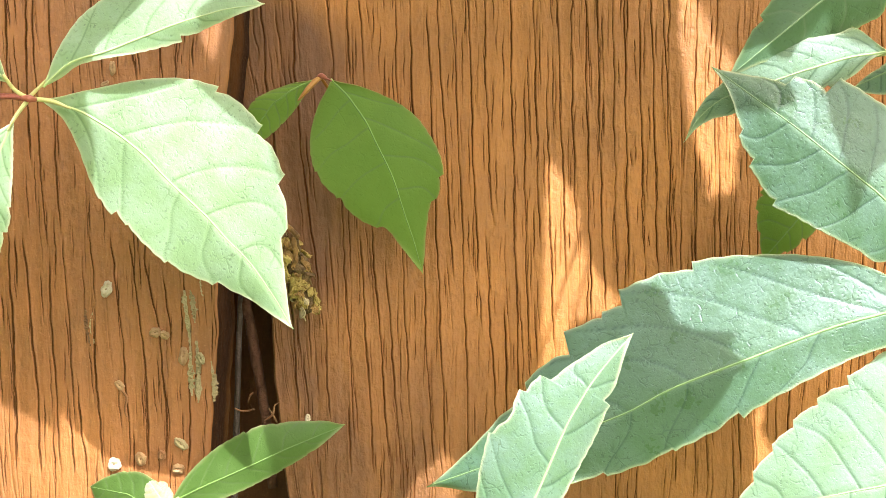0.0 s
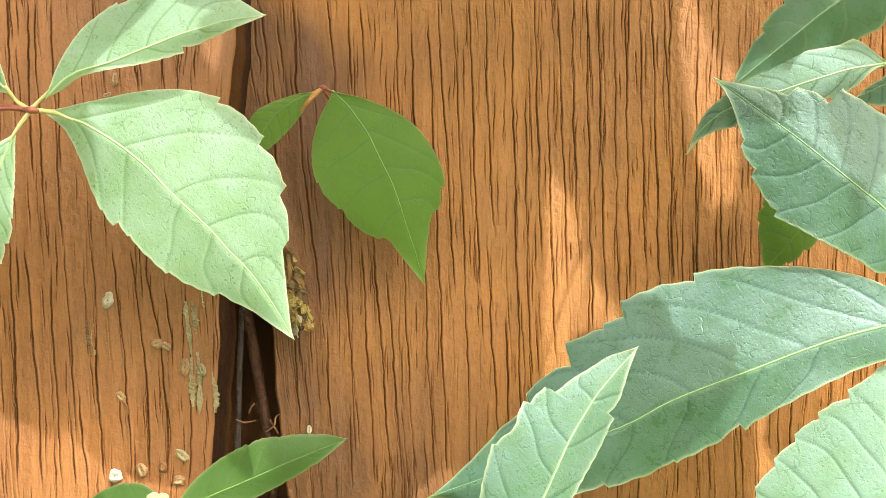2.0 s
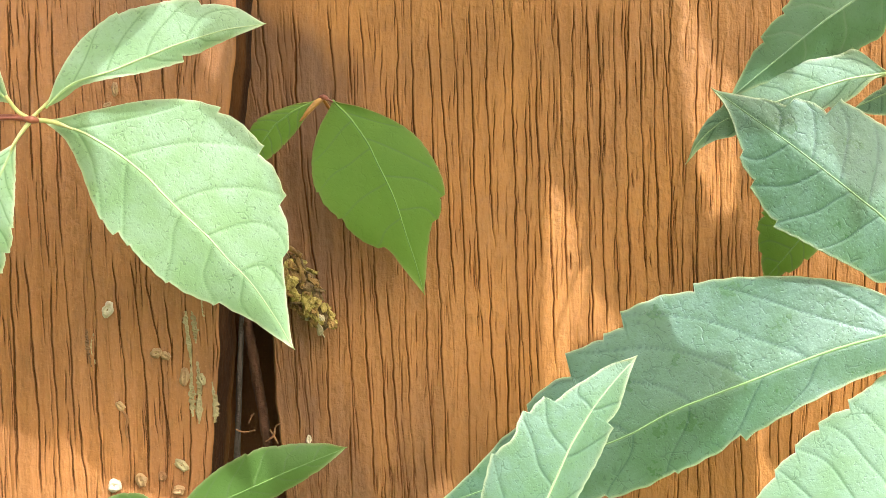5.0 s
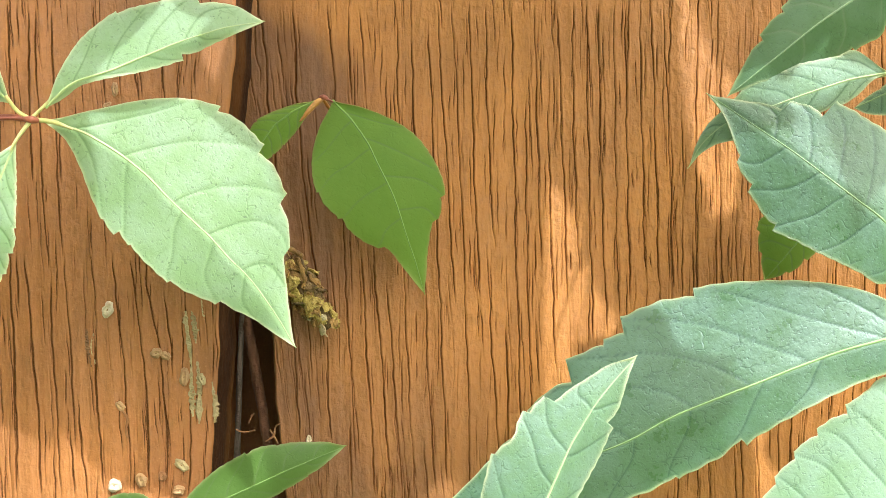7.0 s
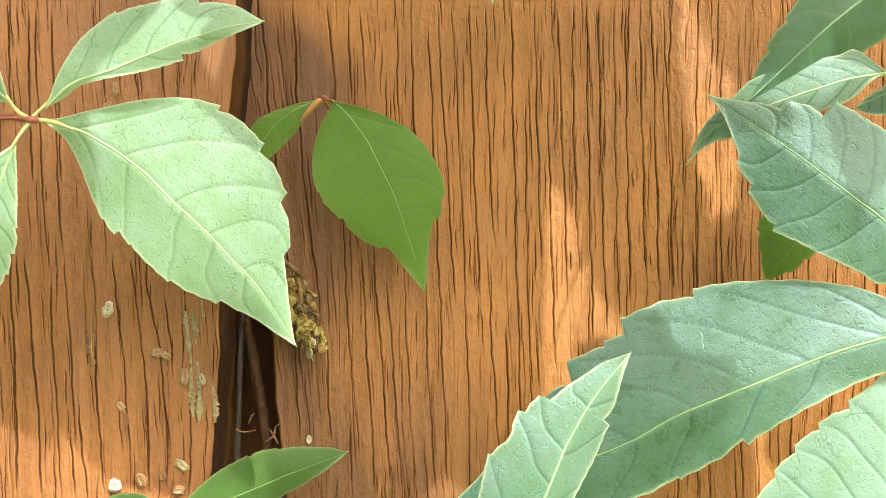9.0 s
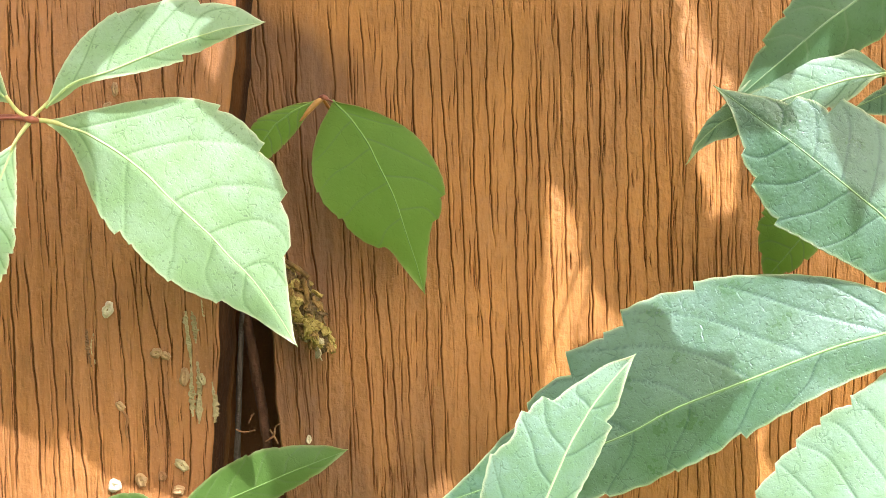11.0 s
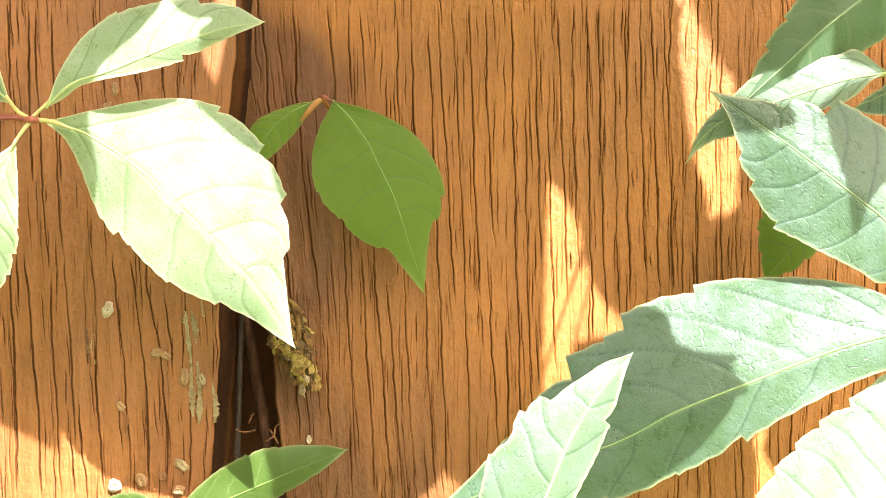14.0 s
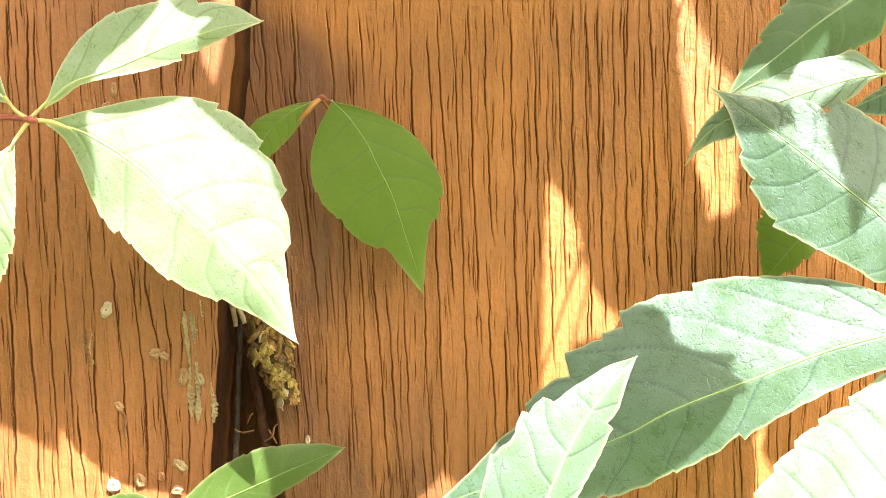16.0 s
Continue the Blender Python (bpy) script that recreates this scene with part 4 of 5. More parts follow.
# single leaves that hang before the fence just above: stalk end, tip, the two margins and their teeth
# these stay out of view; outlines are fitted to the shadows wanted
HANGING = (
    ((53.5, -80, 74.7), (53.5, -80, 32.1), [0.0, 0.189, 0.237, 0.232, 0.244, 0.285, 0.383, 0.37, 0.391, 0.322, 0.242, 0.12, 0.0], [0.0, -0.184, -0.223, -0.261, -0.298, -0.327, -0.357, -0.362, -0.354, -0.337, -0.281, -0.226, 0.0], (((0.302, 0.0163), (0.52, 0.0286), (0.673, 0.0327)), ())),
    ((94.1, -82, 101.1), (87.1, -82, 71.4), [0.0, 0.332, 0.335, 0.338, 0.338, 0.295, 0.252, 0.198, 0.109, 0.059, 0.023, 0.012, 0.0], [0.0, -0.135, -0.244, -0.289, -0.291, -0.251, -0.219, -0.187, -0.145, -0.101, -0.068, -0.037, 0.0], (((0.687, 0.0228),), ((0.369, 0.0285),))),
    ((66.4, -84, 103.8), (80.5, -84, 93.8), [0.0, 0.079, 0.158, 0.237, 0.257, 0.27, 0.282, 0.295, 0.291, 0.227, 0.163, 0.082, 0.0], [0.0, -0.088, -0.176, -0.259, -0.278, -0.296, -0.314, -0.332, -0.303, -0.251, -0.194, -0.097, 0.0], (((0.821, 0.0302),), ())),
    ((-31.4, -86, 100.4), (-34.2, -86, 77.7), [0.0, 0.368, 0.407, 0.447, 0.442, 0.42, 0.382, 0.318, 0.251, 0.167, 0.096, 0.048, 0.0], [0.0, -0.078, -0.157, -0.198, -0.218, -0.239, -0.253, -0.243, -0.233, -0.215, -0.175, -0.136, 0.0], (((0.483, 0.0278), (0.649, 0.0278)), ())),
    ((-12.9, -88, 108.1), (-9.1, -88, 91.8), [0.0, 0.086, 0.171, 0.257, 0.343, 0.394, 0.381, 0.367, 0.354, 0.318, 0.246, 0.122, 0.0], [0.0, -0.245, -0.434, -0.464, -0.494, -0.524, -0.527, -0.5, -0.471, -0.388, -0.306, -0.094, 0.0], (((0.856, 0.0477),), ((0.663, 0.0382), (0.879, 0.0573)))),
    ((-35.0, -79, 143.2), (-31.5, -79, 56.0), [0.0, 0.204, 0.221, 0.237, 0.221, 0.205, 0.185, 0.161, 0.132, 0.084, -0.003, 0.01, 0.0], [0.0, -0.145, -0.184, -0.223, -0.242, -0.249, -0.256, -0.254, -0.241, -0.228, -0.185, -0.117, 0.0], ((), ())),
    ((-14.2, -83, 149.9), (-16.1, -83, 86.9), [0.0, 0.153, 0.171, 0.157, 0.142, 0.172, 0.227, 0.329, 0.331, 0.304, 0.273, 0.194, 0.0], [0.0, -0.134, -0.188, -0.206, -0.225, -0.228, -0.228, -0.227, -0.224, -0.21, -0.197, -0.155, 0.0], ((), ())),
    ((2.5, -86, 118.5), (-1.9, -86, 78.6), [0.0, 0.072, 0.131, 0.135, 0.139, 0.143, 0.147, 0.137, 0.121, 0.105, 0.089, 0.046, 0.0], [0.0, -0.038, -0.076, -0.101, -0.125, -0.149, -0.169, -0.187, -0.21, -0.287, -0.322, -0.223, 0.0], ((), ())),
    ((46.9, -81, 173.5), (51.0, -81, 69.1), [0.0, 0.122, 0.153, 0.156, 0.145, 0.121, 0.106, 0.103, 0.102, 0.097, 0.087, 0.061, 0.0], [0.0, -0.11, -0.14, -0.156, -0.159, -0.162, -0.161, -0.16, -0.156, -0.151, -0.137, -0.11, 0.0], (((0.434, 0.0078),), ())),
    ((24.5, -85, 180.2), (23.5, -85, 34.6), [0.0, 0.109, 0.133, 0.142, 0.142, 0.143, 0.143, 0.143, 0.134, 0.078, 0.062, 0.048, 0.0], [0.0, -0.082, -0.113, -0.128, -0.134, -0.137, -0.136, -0.136, -0.135, -0.132, -0.123, -0.088, 0.0], (((0.693, 0.007),), ())),
    ((8.2, -89, 186.0), (10.3, -89, 40.4), [0.0, 0.074, 0.086, 0.095, 0.096, 0.097, 0.098, 0.097, 0.096, 0.093, 0.088, 0.061, 0.0], [0.0, -0.009, -0.012, -0.029, -0.058, -0.067, -0.069, -0.068, -0.059, -0.037, -0.026, -0.014, 0.0], ((), ())),
    ((70.9, -78, 172.2), (78.5, -78, 95.8), [0.0, 0.101, 0.108, 0.121, 0.115, 0.119, 0.126, 0.139, 0.155, 0.153, 0.135, 0.092, 0.0], [0.0, -0.13, -0.176, -0.222, -0.237, -0.248, -0.238, -0.218, -0.179, -0.163, -0.157, -0.116, 0.0], (((0.345, 0.0053), (0.526, 0.0066)), ())),
    ((134.0, -92, 133.3), (89.2, -92, 124.1), [0.0, 0.113, 0.227, 0.278, 0.308, 0.337, 0.33, 0.312, 0.295, 0.273, 0.213, 0.154, 0.0], [0.0, -0.126, -0.224, -0.263, -0.303, -0.327, -0.319, -0.312, -0.294, -0.268, -0.241, -0.123, 0.0], ((), ((0.725, 0.0134),))),
    ((107.0, -87, 187.2), (103.0, -87, 123.0), [0.0, 0.229, 0.294, 0.334, 0.37, 0.367, 0.364, 0.361, 0.342, 0.284, 0.226, 0.143, 0.0], [0.0, -0.156, -0.228, -0.275, -0.25, -0.187, -0.136, -0.114, -0.11, -0.108, -0.105, -0.064, 0.0], ((), ((0.479, 0.0127),))),
    ((124.8, -90, 188.4), (124.8, -90, 143.6), [0.0, 0.083, 0.167, 0.25, 0.318, 0.318, 0.318, 0.318, 0.318, 0.318, 0.233, 0.117, 0.0], [0.0, -0.077, -0.155, -0.232, -0.296, -0.301, -0.306, -0.31, -0.315, -0.292, -0.194, -0.097, 0.0], ((), ())),
    ((129.9, -84, 104.5), (99.9, -84, 84.1), [0.0, 0.075, 0.149, 0.224, 0.298, 0.308, 0.307, 0.307, 0.306, 0.305, 0.269, 0.233, 0.141], [0.0, -0.056, -0.113, -0.142, -0.163, -0.184, -0.205, -0.196, -0.186, -0.176, -0.142, -0.071, 0.0], (((0.746, 0.0224),), ((0.507, 0.0224),))),
)
for k, (base, tip, left, right, teeth) in enumerate(HANGING):
    hanging = thing("creeper_leaf", base, "green creeper leaf above the view, shaped to cast shade", "leaf", SPREAD)
    leaflet(hanging, base, tip, [0.5 * (a + b) for a, b in zip(left, right)], left, right, GREEN, fold=0.08, arch=0.02, teeth=teeth, seed=60 + k, along=120, across=10)
    b, t = Vector(base), Vector(tip)
    stalk(hanging, (b + (t - b) * 0.1, b, b + Vector((5, 8, 18)), (b.x + 14, b.y * 0.4, b.z + 48), (b.x + 18, 0, b.z + 66)), (0.2, 0.28, 0.3, 0.4, 0.6), GREEN_STALK, "petiole")

# unseen creeper leaves added beside and below to block sky light
unseen_leaf((-73.0, -50.0, 1.6), (((-75.3, -50.0, 0.1), (-115.5, -40.0, -14.7), 1), ((-72.9, -52.0, -2.2), (-75.7, -60.0, -39.1), 1), ((-76.1, -50.0, 3.2), (-125.0, -30.0, 15.8), 1)), PALE, 11, -20, -40)
unseen_leaf((-80.9, -40.0, -37.8), (((-79.3, -40.0, -41.9), (-52.5, -60.0, -70.9), 1.1), ((-81.6, -42.0, -39.7), (-90.8, -70.0, -54.7), 1), ((-83.4, -40.0, -37.8), (-117.1, -40.0, -37.8), 1)), BLUISH, 12, -20, -60)
unseen_leaf((-23.5, -50.0, -44.0), (((-24.3, -50.0, -46.3), (-34.9, -72.0, -70.5), 1.1), ((-21.7, -52.0, -46.5), (-14.0, -80.0, -70.1), 1.1), ((-20.4, -50.0, -45.6), (5.1, -70.0, -66.1), 1)), GREEN, 13, -6, -60)

unseen_leaf((-78.5, -100.0, 1.1), (((-79.5, -100.0, 0.1), (-81.2, -120.0, -24.1), 1), ((-80.6, -100.0, 1.1), (-126.2, -90.0, 8.1), 1), ((-78.5, -100.0, 3.2), (-76.9, -120.0, 31.9), 1)), GREEN, 14, -30, -60)
unseen_leaf((-60.0, -95.0, -40.9), (((-61.1, -95.0, -42.0), (-80.8, -110.0, -50.8), 1), ((-58.9, -95.0, -43.1), (-47.2, -110.0, -70.0), 1), ((-56.7, -95.0, -41.4), (-15.7, -120.0, -45.6), 1)), GREEN, 15, -20, -60)
unseen_leaf((-1.3, -95.0, -42.0), (((-2.4, -95.0, -43.7), (-13.6, -110.0, -65.2), 1), ((-0.2, -95.0, -44.2), (10.4, -110.0, -67.6), 1)), GREEN, 16, -10, -60)

# a leaf just above, whose tip dips into sight in the gusts
dipping_leaf = thing("creeper_leaf", (5.2, -46.0, 68.3), "pale creeper leaf tip nodding in the wind", "leaf", SPREAD)
# the cream young-leaf tone puts sunlight on this tip into its colour
leaflet(dipping_leaf, (5.2, -46.0, 66.7), (7.1, -44.0, 37.8), RIB, FULL_L, FULL_R, YOUNG, teeth=MARKS, seed=77)
stalk(dipping_leaf, ((5.2, -46.3, 61.8), (5.2, -46.0, 67.5), (10.1, -30.0, 87.2), (14.7, -2.0, 109.0)), (0.3, 0.6, 0.8, 0.9), GREEN_STALK, "petiole")

# ---- stems in the gap ----
def vine(points, radii, mat, label):
    return tagged(new("vine_stem", tube_mesh("vine_stem", points, radii, mat, 10, 0.25)), label, "stem", "old stems in the gap")


vine(((-37.2, 8.0, -8.4), (-37.8, 8.0, -16.8), (-38.2, 8.0, -27.4), (-38.6, 8.0, -41.1), (-39.1, 8.0, -54.9)), (0.5, 0.55, 0.55, 0.6, 0.6), BARK, "thin grey dead stem in the gap")
vine(((-37.6, 9.0, -10.5), (-36.1, 8.0, -16.8), (-34.5, 7.0, -25.2), (-32.7, 6.0, -35.0), (-31.8, 9.0, -48.8)), (0.9, 1.0, 1.0, 0.9, 0.9), RED_BARK, "thin reddish stem in the gap")
for pts in (((-37.6, 1.0, -32.6), (-36.0, 1.0, -33.2), (-34.0, 1.0, -32.8)), ((-35.2, 1.0, -31.6), (-34.8, 1.0, -30.4), (-34.2, 1.0, -29.8)), ((-32.0, -0.0, -34.7), (-30.5, -0.5, -33.6), (-30.1, -0.5, -32.0), (-29.3, -0.3, -31.4)), ((-31.2, -0.0, -32.5), (-30.3, -0.4, -33.9), (-29.7, -0.2, -35.0))):
    tagged(new("dry_fibre", tube_mesh("dry_fibre", pts, [0.12, 0.2, 0.15, 0.08][:len(pts)], FIBRE, 6, 0.3)), "curled dry brown fibre caught in the gap", "plant debris", "dry fibres in the gap")


# ---- seed husks on the boards ----
def husk(spot, long, wide, turn, mat, label):
    """A split husk: a lumpy shell hollowed in front, with a shrunken kernel inside."""
    ob = thing("seed_husk", spot, label, "seed", "seed husks stuck to the board")
    for name, grow, stuff in (("shell", 1.0, mat), ("kernel", 0.5, KERNEL)):
        bm = bmesh.new()
        bmesh.ops.create_icosphere(bm, subdivisions=4 if name == "shell" else 3, radius=1)
        for v in bm.verts:
            lump = 1 + 0.3 * noise.noise(v.co * 1.4 + Vector(spot)) + 0.16 * noise.noise(v.co * 4 + Vector(spot))
            hollow = 0.0
            if name == "shell" and v.co.y < 0:
                q = math.hypot(v.co.x / 0.40 + 0.3 * noise.noise(Vector((v.co.z * 2, spot[0], 0))), v.co.z / 0.72)
                hollow = max(0.0, 1 - q ** 4) * 0.45
            y = v.co.y * 0.62 * (1 - hollow) * (1.15 if name == "kernel" else 1)
            v.co = Vector((v.co.x * wide * lump, y * wide, v.co.z * long * lump)) * MM / 2 * grow
        me = bpy.data.meshes.new(name)
        bm.to_mesh(me)
        me.materials.append(stuff)
        me.polygons.foreach_set("use_smooth", [True] * len(me.polygons))
        part(name, me, ob, Matrix.Rotation(radians(turn), 4, "Y"), "dark shrunken kernel" if name == "kernel" else "")
    return ob


for spot, long, wide, turn, mat in (
        ((-55.7, -16.3, -10.1), 2.7, 1.8, 20, SHELL), ((-47.6, -16.3, -17.3), 1.9, 1.6, 70, TAN_SHELL), ((-46.1, -16.3, -17.7), 1.7, 1.3, 120, TAN_SHELL),
        ((-43.0, -16.2, -21.3), 3.0, 1.5, 5, TAN_SHELL), ((-40.1, -16.2, -21.6), 2.2, 1.1, -25, LICHEN), ((-53.6, -16.3, -26.1), 1.9, 1.2, -45, TAN_SHELL),
        ((-54.5, -16.3, -39.3), 2.1, 2.2, 80, SHELL), ((-50.1, -16.3, -38.4), 2.3, 1.8, -15, TAN_SHELL), ((-46.6, -16.3, -37.8), 1.5, 1.4, 0, FIBRE),
        ((-43.4, -16.3, -35.9), 2.6, 1.6, -50, LICHEN), ((-43.9, -16.3, -40.1), 2.0, 1.7, 80, TAN_SHELL), ((-54.5, -16.3, 26.6), 2.2, 1.1, 0, TAN_SHELL),
        ((-55.8, -16.3, 23.9), 1.6, 0.8, 60, TAN_SHELL), ((-24.1, -0.4, -34.3), 1.6, 0.9, 0, SHELL)):
    husk(spot, long, wide, turn, mat, "pale dry seed husk stuck to the board" if mat == SHELL else "tan dry seed husk stuck to the board")
tagged(new("dry_fibre", tube_mesh("dry_fibre", ((-53.3, -16.3, -26.8), (-52.4, -16.4, -28.2), (-52.7, -16.3, -30.1), (-52.4, -16.3, -31.4)), (0.2, 0.25, 0.2, 0.15), FIBRE, 6)), "curled dry thread on the board", "plant debris", "dry fibres in the gap")


def scar(points, radii, mat=None):
    """A thin splintered strip of bare wood, jagged along both edges."""
    rnd = random.Random(int(points[0][0] * 10))
    pts = [Vector(p) for p in points]
    verts, faces, steps = [], [], 24
    for i in range(steps + 1):
        u = i / steps * (len(pts) - 1)
        k = min(int(u), len(pts) - 2)
        c = pts[k].lerp(pts[k + 1], u - k)
        r = (radii[k] + (radii[k + 1] - radii[k]) * (u - k)) * rnd.uniform(0.4, 1.3) + 0.04
        x = c.x + rnd.uniform(-0.06, 0.06)
        for dx, dy in ((-r, 0.5), (-0.5 * r, -0.22), (0.4 * r, -0.12), (r, 0.5)):
            verts.append(Vector((x + dx, c.y + dy + rnd.uniform(-0.08, 0.08) * (dy < 0), c.z)) * MM)
    for i in range(steps):
        for j in range(3):
            a = i * 4 + j
            faces.append((a, a + 1, a + 5, a + 4))
    return part("scar", mesh_of("scar", verts, faces, mat or LICHEN, False), fence, label="splintered strip of bare pale wood along a crack")


scar(((-42.8, -16, -10.3), (-42.6, -16, -12.6), (-42.3, -16, -15.1), (-42, -16, -17.6), (-41.7, -16, -19.7)), (0.51, 0.85, 0.77, 0.51, 0.26))
scar(((-41.9, -16, -18.7), (-41.8, -16, -20.8), (-41.8, -16, -23.4), (-41.7, -16, -25.8), (-41.6, -16, -27.9)), (0.26, 0.68, 1.02, 0.85, 0.26))
scar(((-41.8, -16, -10.3), (-41.4, -16, -12.1), (-41.2, -16, -14), (-41.1, -16, -15.7)), (0.34, 0.77, 0.85, 0.2))
scar(((-40.9, -16, -18.7), (-40.6, -16, -21.4), (-40.5, -16, -23.9), (-40.5, -16, -26.7), (-40.5, -16, -29.1)), (0.26, 0.68, 0.51, 0.85, 0.2))
scar(((-38.4, -15.8, -22.1), (-38.1, -15.8, -24.8), (-37.9, -15.8, -27.2), (-38.1, -15.8, -28.9)), (0.2, 0.51, 0.68, 0.2))
scar(((-40.2, -15.8, -8.4), (-40, -15.8, -10.1), (-39.7, -15.8, -11.8)), (0.17, 0.42, 0.17))
scar(((-59.3, -15.9, -13.4), (-59.2, -15.8, -16.0), (-58.5, -15.8, -19.6)), (0.2, 0.75, 0.2), KERNEL)
scar(((-58.2, -15.8, -14.0), (-58.5, -15.8, -16.4), (-58.0, -15.8, -19.2)), (0.15, 0.5, 0.12))

# ---- bagworm case ----
bagworm = thing("bagworm_case", (0, -5, 0), "brown bagworm case covered in dry leaf scraps and twig bits", "insect")
rng = random.Random(4)


def case_width(s):
    return 3.7 * min(1, (s / 0.5) ** 1.0) * (1 - max(0, s - 0.5) * 1.2) if s > 0 else 0.2


def case_core():
    verts, faces = [], []
    rings, sides = 30, 18
    for i in range(rings + 1):
        s = i / rings
        for k in range(sides):
            a = 2 * math.pi * k / sides
            r = max(0.4, case_width(s) * 0.72) * (1 + 0.22 * noise.noise(Vector((math.cos(a), math.sin(a), s * 9))))
            verts.append(Vector((r * math.cos(a), r * 0.85 * math.sin(a), -20.0 * s)) * MM)
    for i in range(rings):
        for k in range(sides):
            a, b = i * sides + k, i * sides + (k + 1) % sides
            faces.append((a, a + sides, b + sides, b))
    faces += [tuple(range(sides)), tuple(range(rings * sides, (rings + 1) * sides))[::-1]]
    return mesh_of("case", verts, faces, SILK)


part("case", case_core(), bagworm, label="spun brown silk case")


def scrap_mesh(long, wide, mat, curl, seed):
    """A curled scrap of dry leaf, thick enough to hold its shape."""
    r = random.Random(seed)
    verts, faces = [], []
    for lift in (0.0, 0.22):
        for i in range(6):
            for j in range(4):
                u, v = i / 5 - 0.5, j / 3 - 0.5
                taper = 1 - (2 * abs(u)) ** 2.5 * 0.6
                jag = 0.3 * (r.random() - 0.5)
                verts.append(Vector(((v * taper + jag) * wide, -lift - curl * (1 - 4 * v * v) - 0.4 * curl * math.sin(u * 4), (u + jag) * long)) * MM)
    for i in range(5):
        for j in range(3):
            a = i * 4 + j
            faces.append((a, a + 1, a + 5, a + 4))
            faces.append((a + 24, a + 28, a + 29, a + 25))
    rim = [(i, i + 1) for i in range(3)] + [(3 + 4 * i, 7 + 4 * i) for i in range(5)] + [(23 - i, 22 - i) for i in range(3)] + [(20 - 4 * i, 16 - 4 * i) for i in range(5)]
    faces += [(b, a, a + 24, b + 24) for a, b in rim]
    return mesh_of("leaf_scrap", verts, faces, mat, False)


for k in range(130):
    s = (k + rng.random()) / 130
    a = rng.uniform(0, 2 * math.pi) if k % 3 == 0 else rng.uniform(-0.15, math.pi + 0.15)
    r = case_width(s) * rng.uniform(0.72, 0.98)
    mat = rng.choice((FLAKE, FLAKE_OLIVE, FLAKE_OLIVE, FLAKE, STRAW if s > 0.8 else SILK))
    m = Matrix.Translation(Vector((r * math.cos(a), -r * 0.85 * math.sin(a), -20.0 * s)) * MM) @ Matrix.Rotation(math.pi / 2 - a, 4, "Z") @ Matrix.Rotation(rng.uniform(-0.8, 0.8), 4, "Y") @ Matrix.Rotation(rng.uniform(-0.95, 0.2), 4, "X")
    size = rng.uniform(0.45, 1.05) * (0.75 if s > 0.8 else 1)
    part("leaf_scrap", scrap_mesh(2.7 * size, 2.3 * size, mat, rng.uniform(0.1, 0.5), k), bagworm, m)
for k in range(16):
    s, a = rng.random(), rng.uniform(0.1, math.pi - 0.1)
    r, long = case_width(s) * rng.uniform(0.95, 1.15), rng.uniform(1.6, 4.2)
    stick = tube_mesh("twig_bit", ((0, 0, long / 2), (rng.uniform(-0.3, 0.3), 0, 0), (0, 0.1, -long / 2)), (0.1, rng.uniform(0.14, 0.3), 0.1), rng.choice((FLAKE, SILK, STRAW)), 6, 0.4, k)
    part("twig_bit", stick, bagworm, Matrix.Translation(Vector((r * math.cos(a), -r * 0.85 * math.sin(a), -20.0 * s)) * MM) @ Matrix.Rotation(math.pi / 2 - a, 4, "Z") @ Matrix.Rotation(rng.uniform(-1.2, 1.2), 4, "Y"))
for x, y, z, turn, long in ((-3.9, -1.5, -1.0, 6, 6.5), (-2.6, -2.8, -1.5, -4, 5.5), (1.0, -3.2, -3.0, 35, 5.0), (2.8, -2.0, -5.0, -25, 5.0), (-1.0, -3.4, -6.5, 60, 4.0), (2.2, -2.4, -9.0, 20, 4.5), (-1.8, -2.4, -11.5, -40, 3.6)):
    stick = tube_mesh("twig_bit", ((0, 0, long / 2), (0.15, 0, 0), (0, 0.1, -long / 2)), (0.42, 0.5, 0.4), STRAW if x < -2 else FLAKE, 7, 0.3)
    part("twig_bit", stick, bagworm, Matrix.Translation(Vector((x, y, z)) * MM) @ Matrix.Rotation(radians(turn), 4, "Y"), "pale straw-like twig bit" if x < -2 else "")

# ---- unseen thin clouds, added to dim the sun as they drift ----
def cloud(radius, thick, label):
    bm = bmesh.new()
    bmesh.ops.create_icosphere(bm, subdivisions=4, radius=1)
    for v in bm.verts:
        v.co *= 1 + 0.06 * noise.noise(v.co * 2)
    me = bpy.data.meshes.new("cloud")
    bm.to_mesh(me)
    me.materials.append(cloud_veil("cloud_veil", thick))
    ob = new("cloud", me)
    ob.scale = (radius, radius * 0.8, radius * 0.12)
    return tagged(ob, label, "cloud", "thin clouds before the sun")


cloud_big = cloud(66.0, 0.52, "broad thin cloud out of view, added to dim the sun")
cloud_small = cloud(5.0, 0.2, "small wisp of cloud out of view, added to dim the sun")


# ---- what moves ----
def sway(ob, rows):
    """A leaflet turned about its stalk end, in the plane of the fence, by degrees at seconds, and lifted by millimetres where told."""
    rest = ob.matrix_basis.copy()
    spot, turn = Matrix.Translation(rest.translation), rest.to_3x3().to_4x4()
    walk(ob, [(t, Matrix.Translation((0, 0, sum(lift) * MM)) @ spot @ Matrix.Rotation(radians(a), 4, "Y") @ turn) for t, a, *lift in rows])


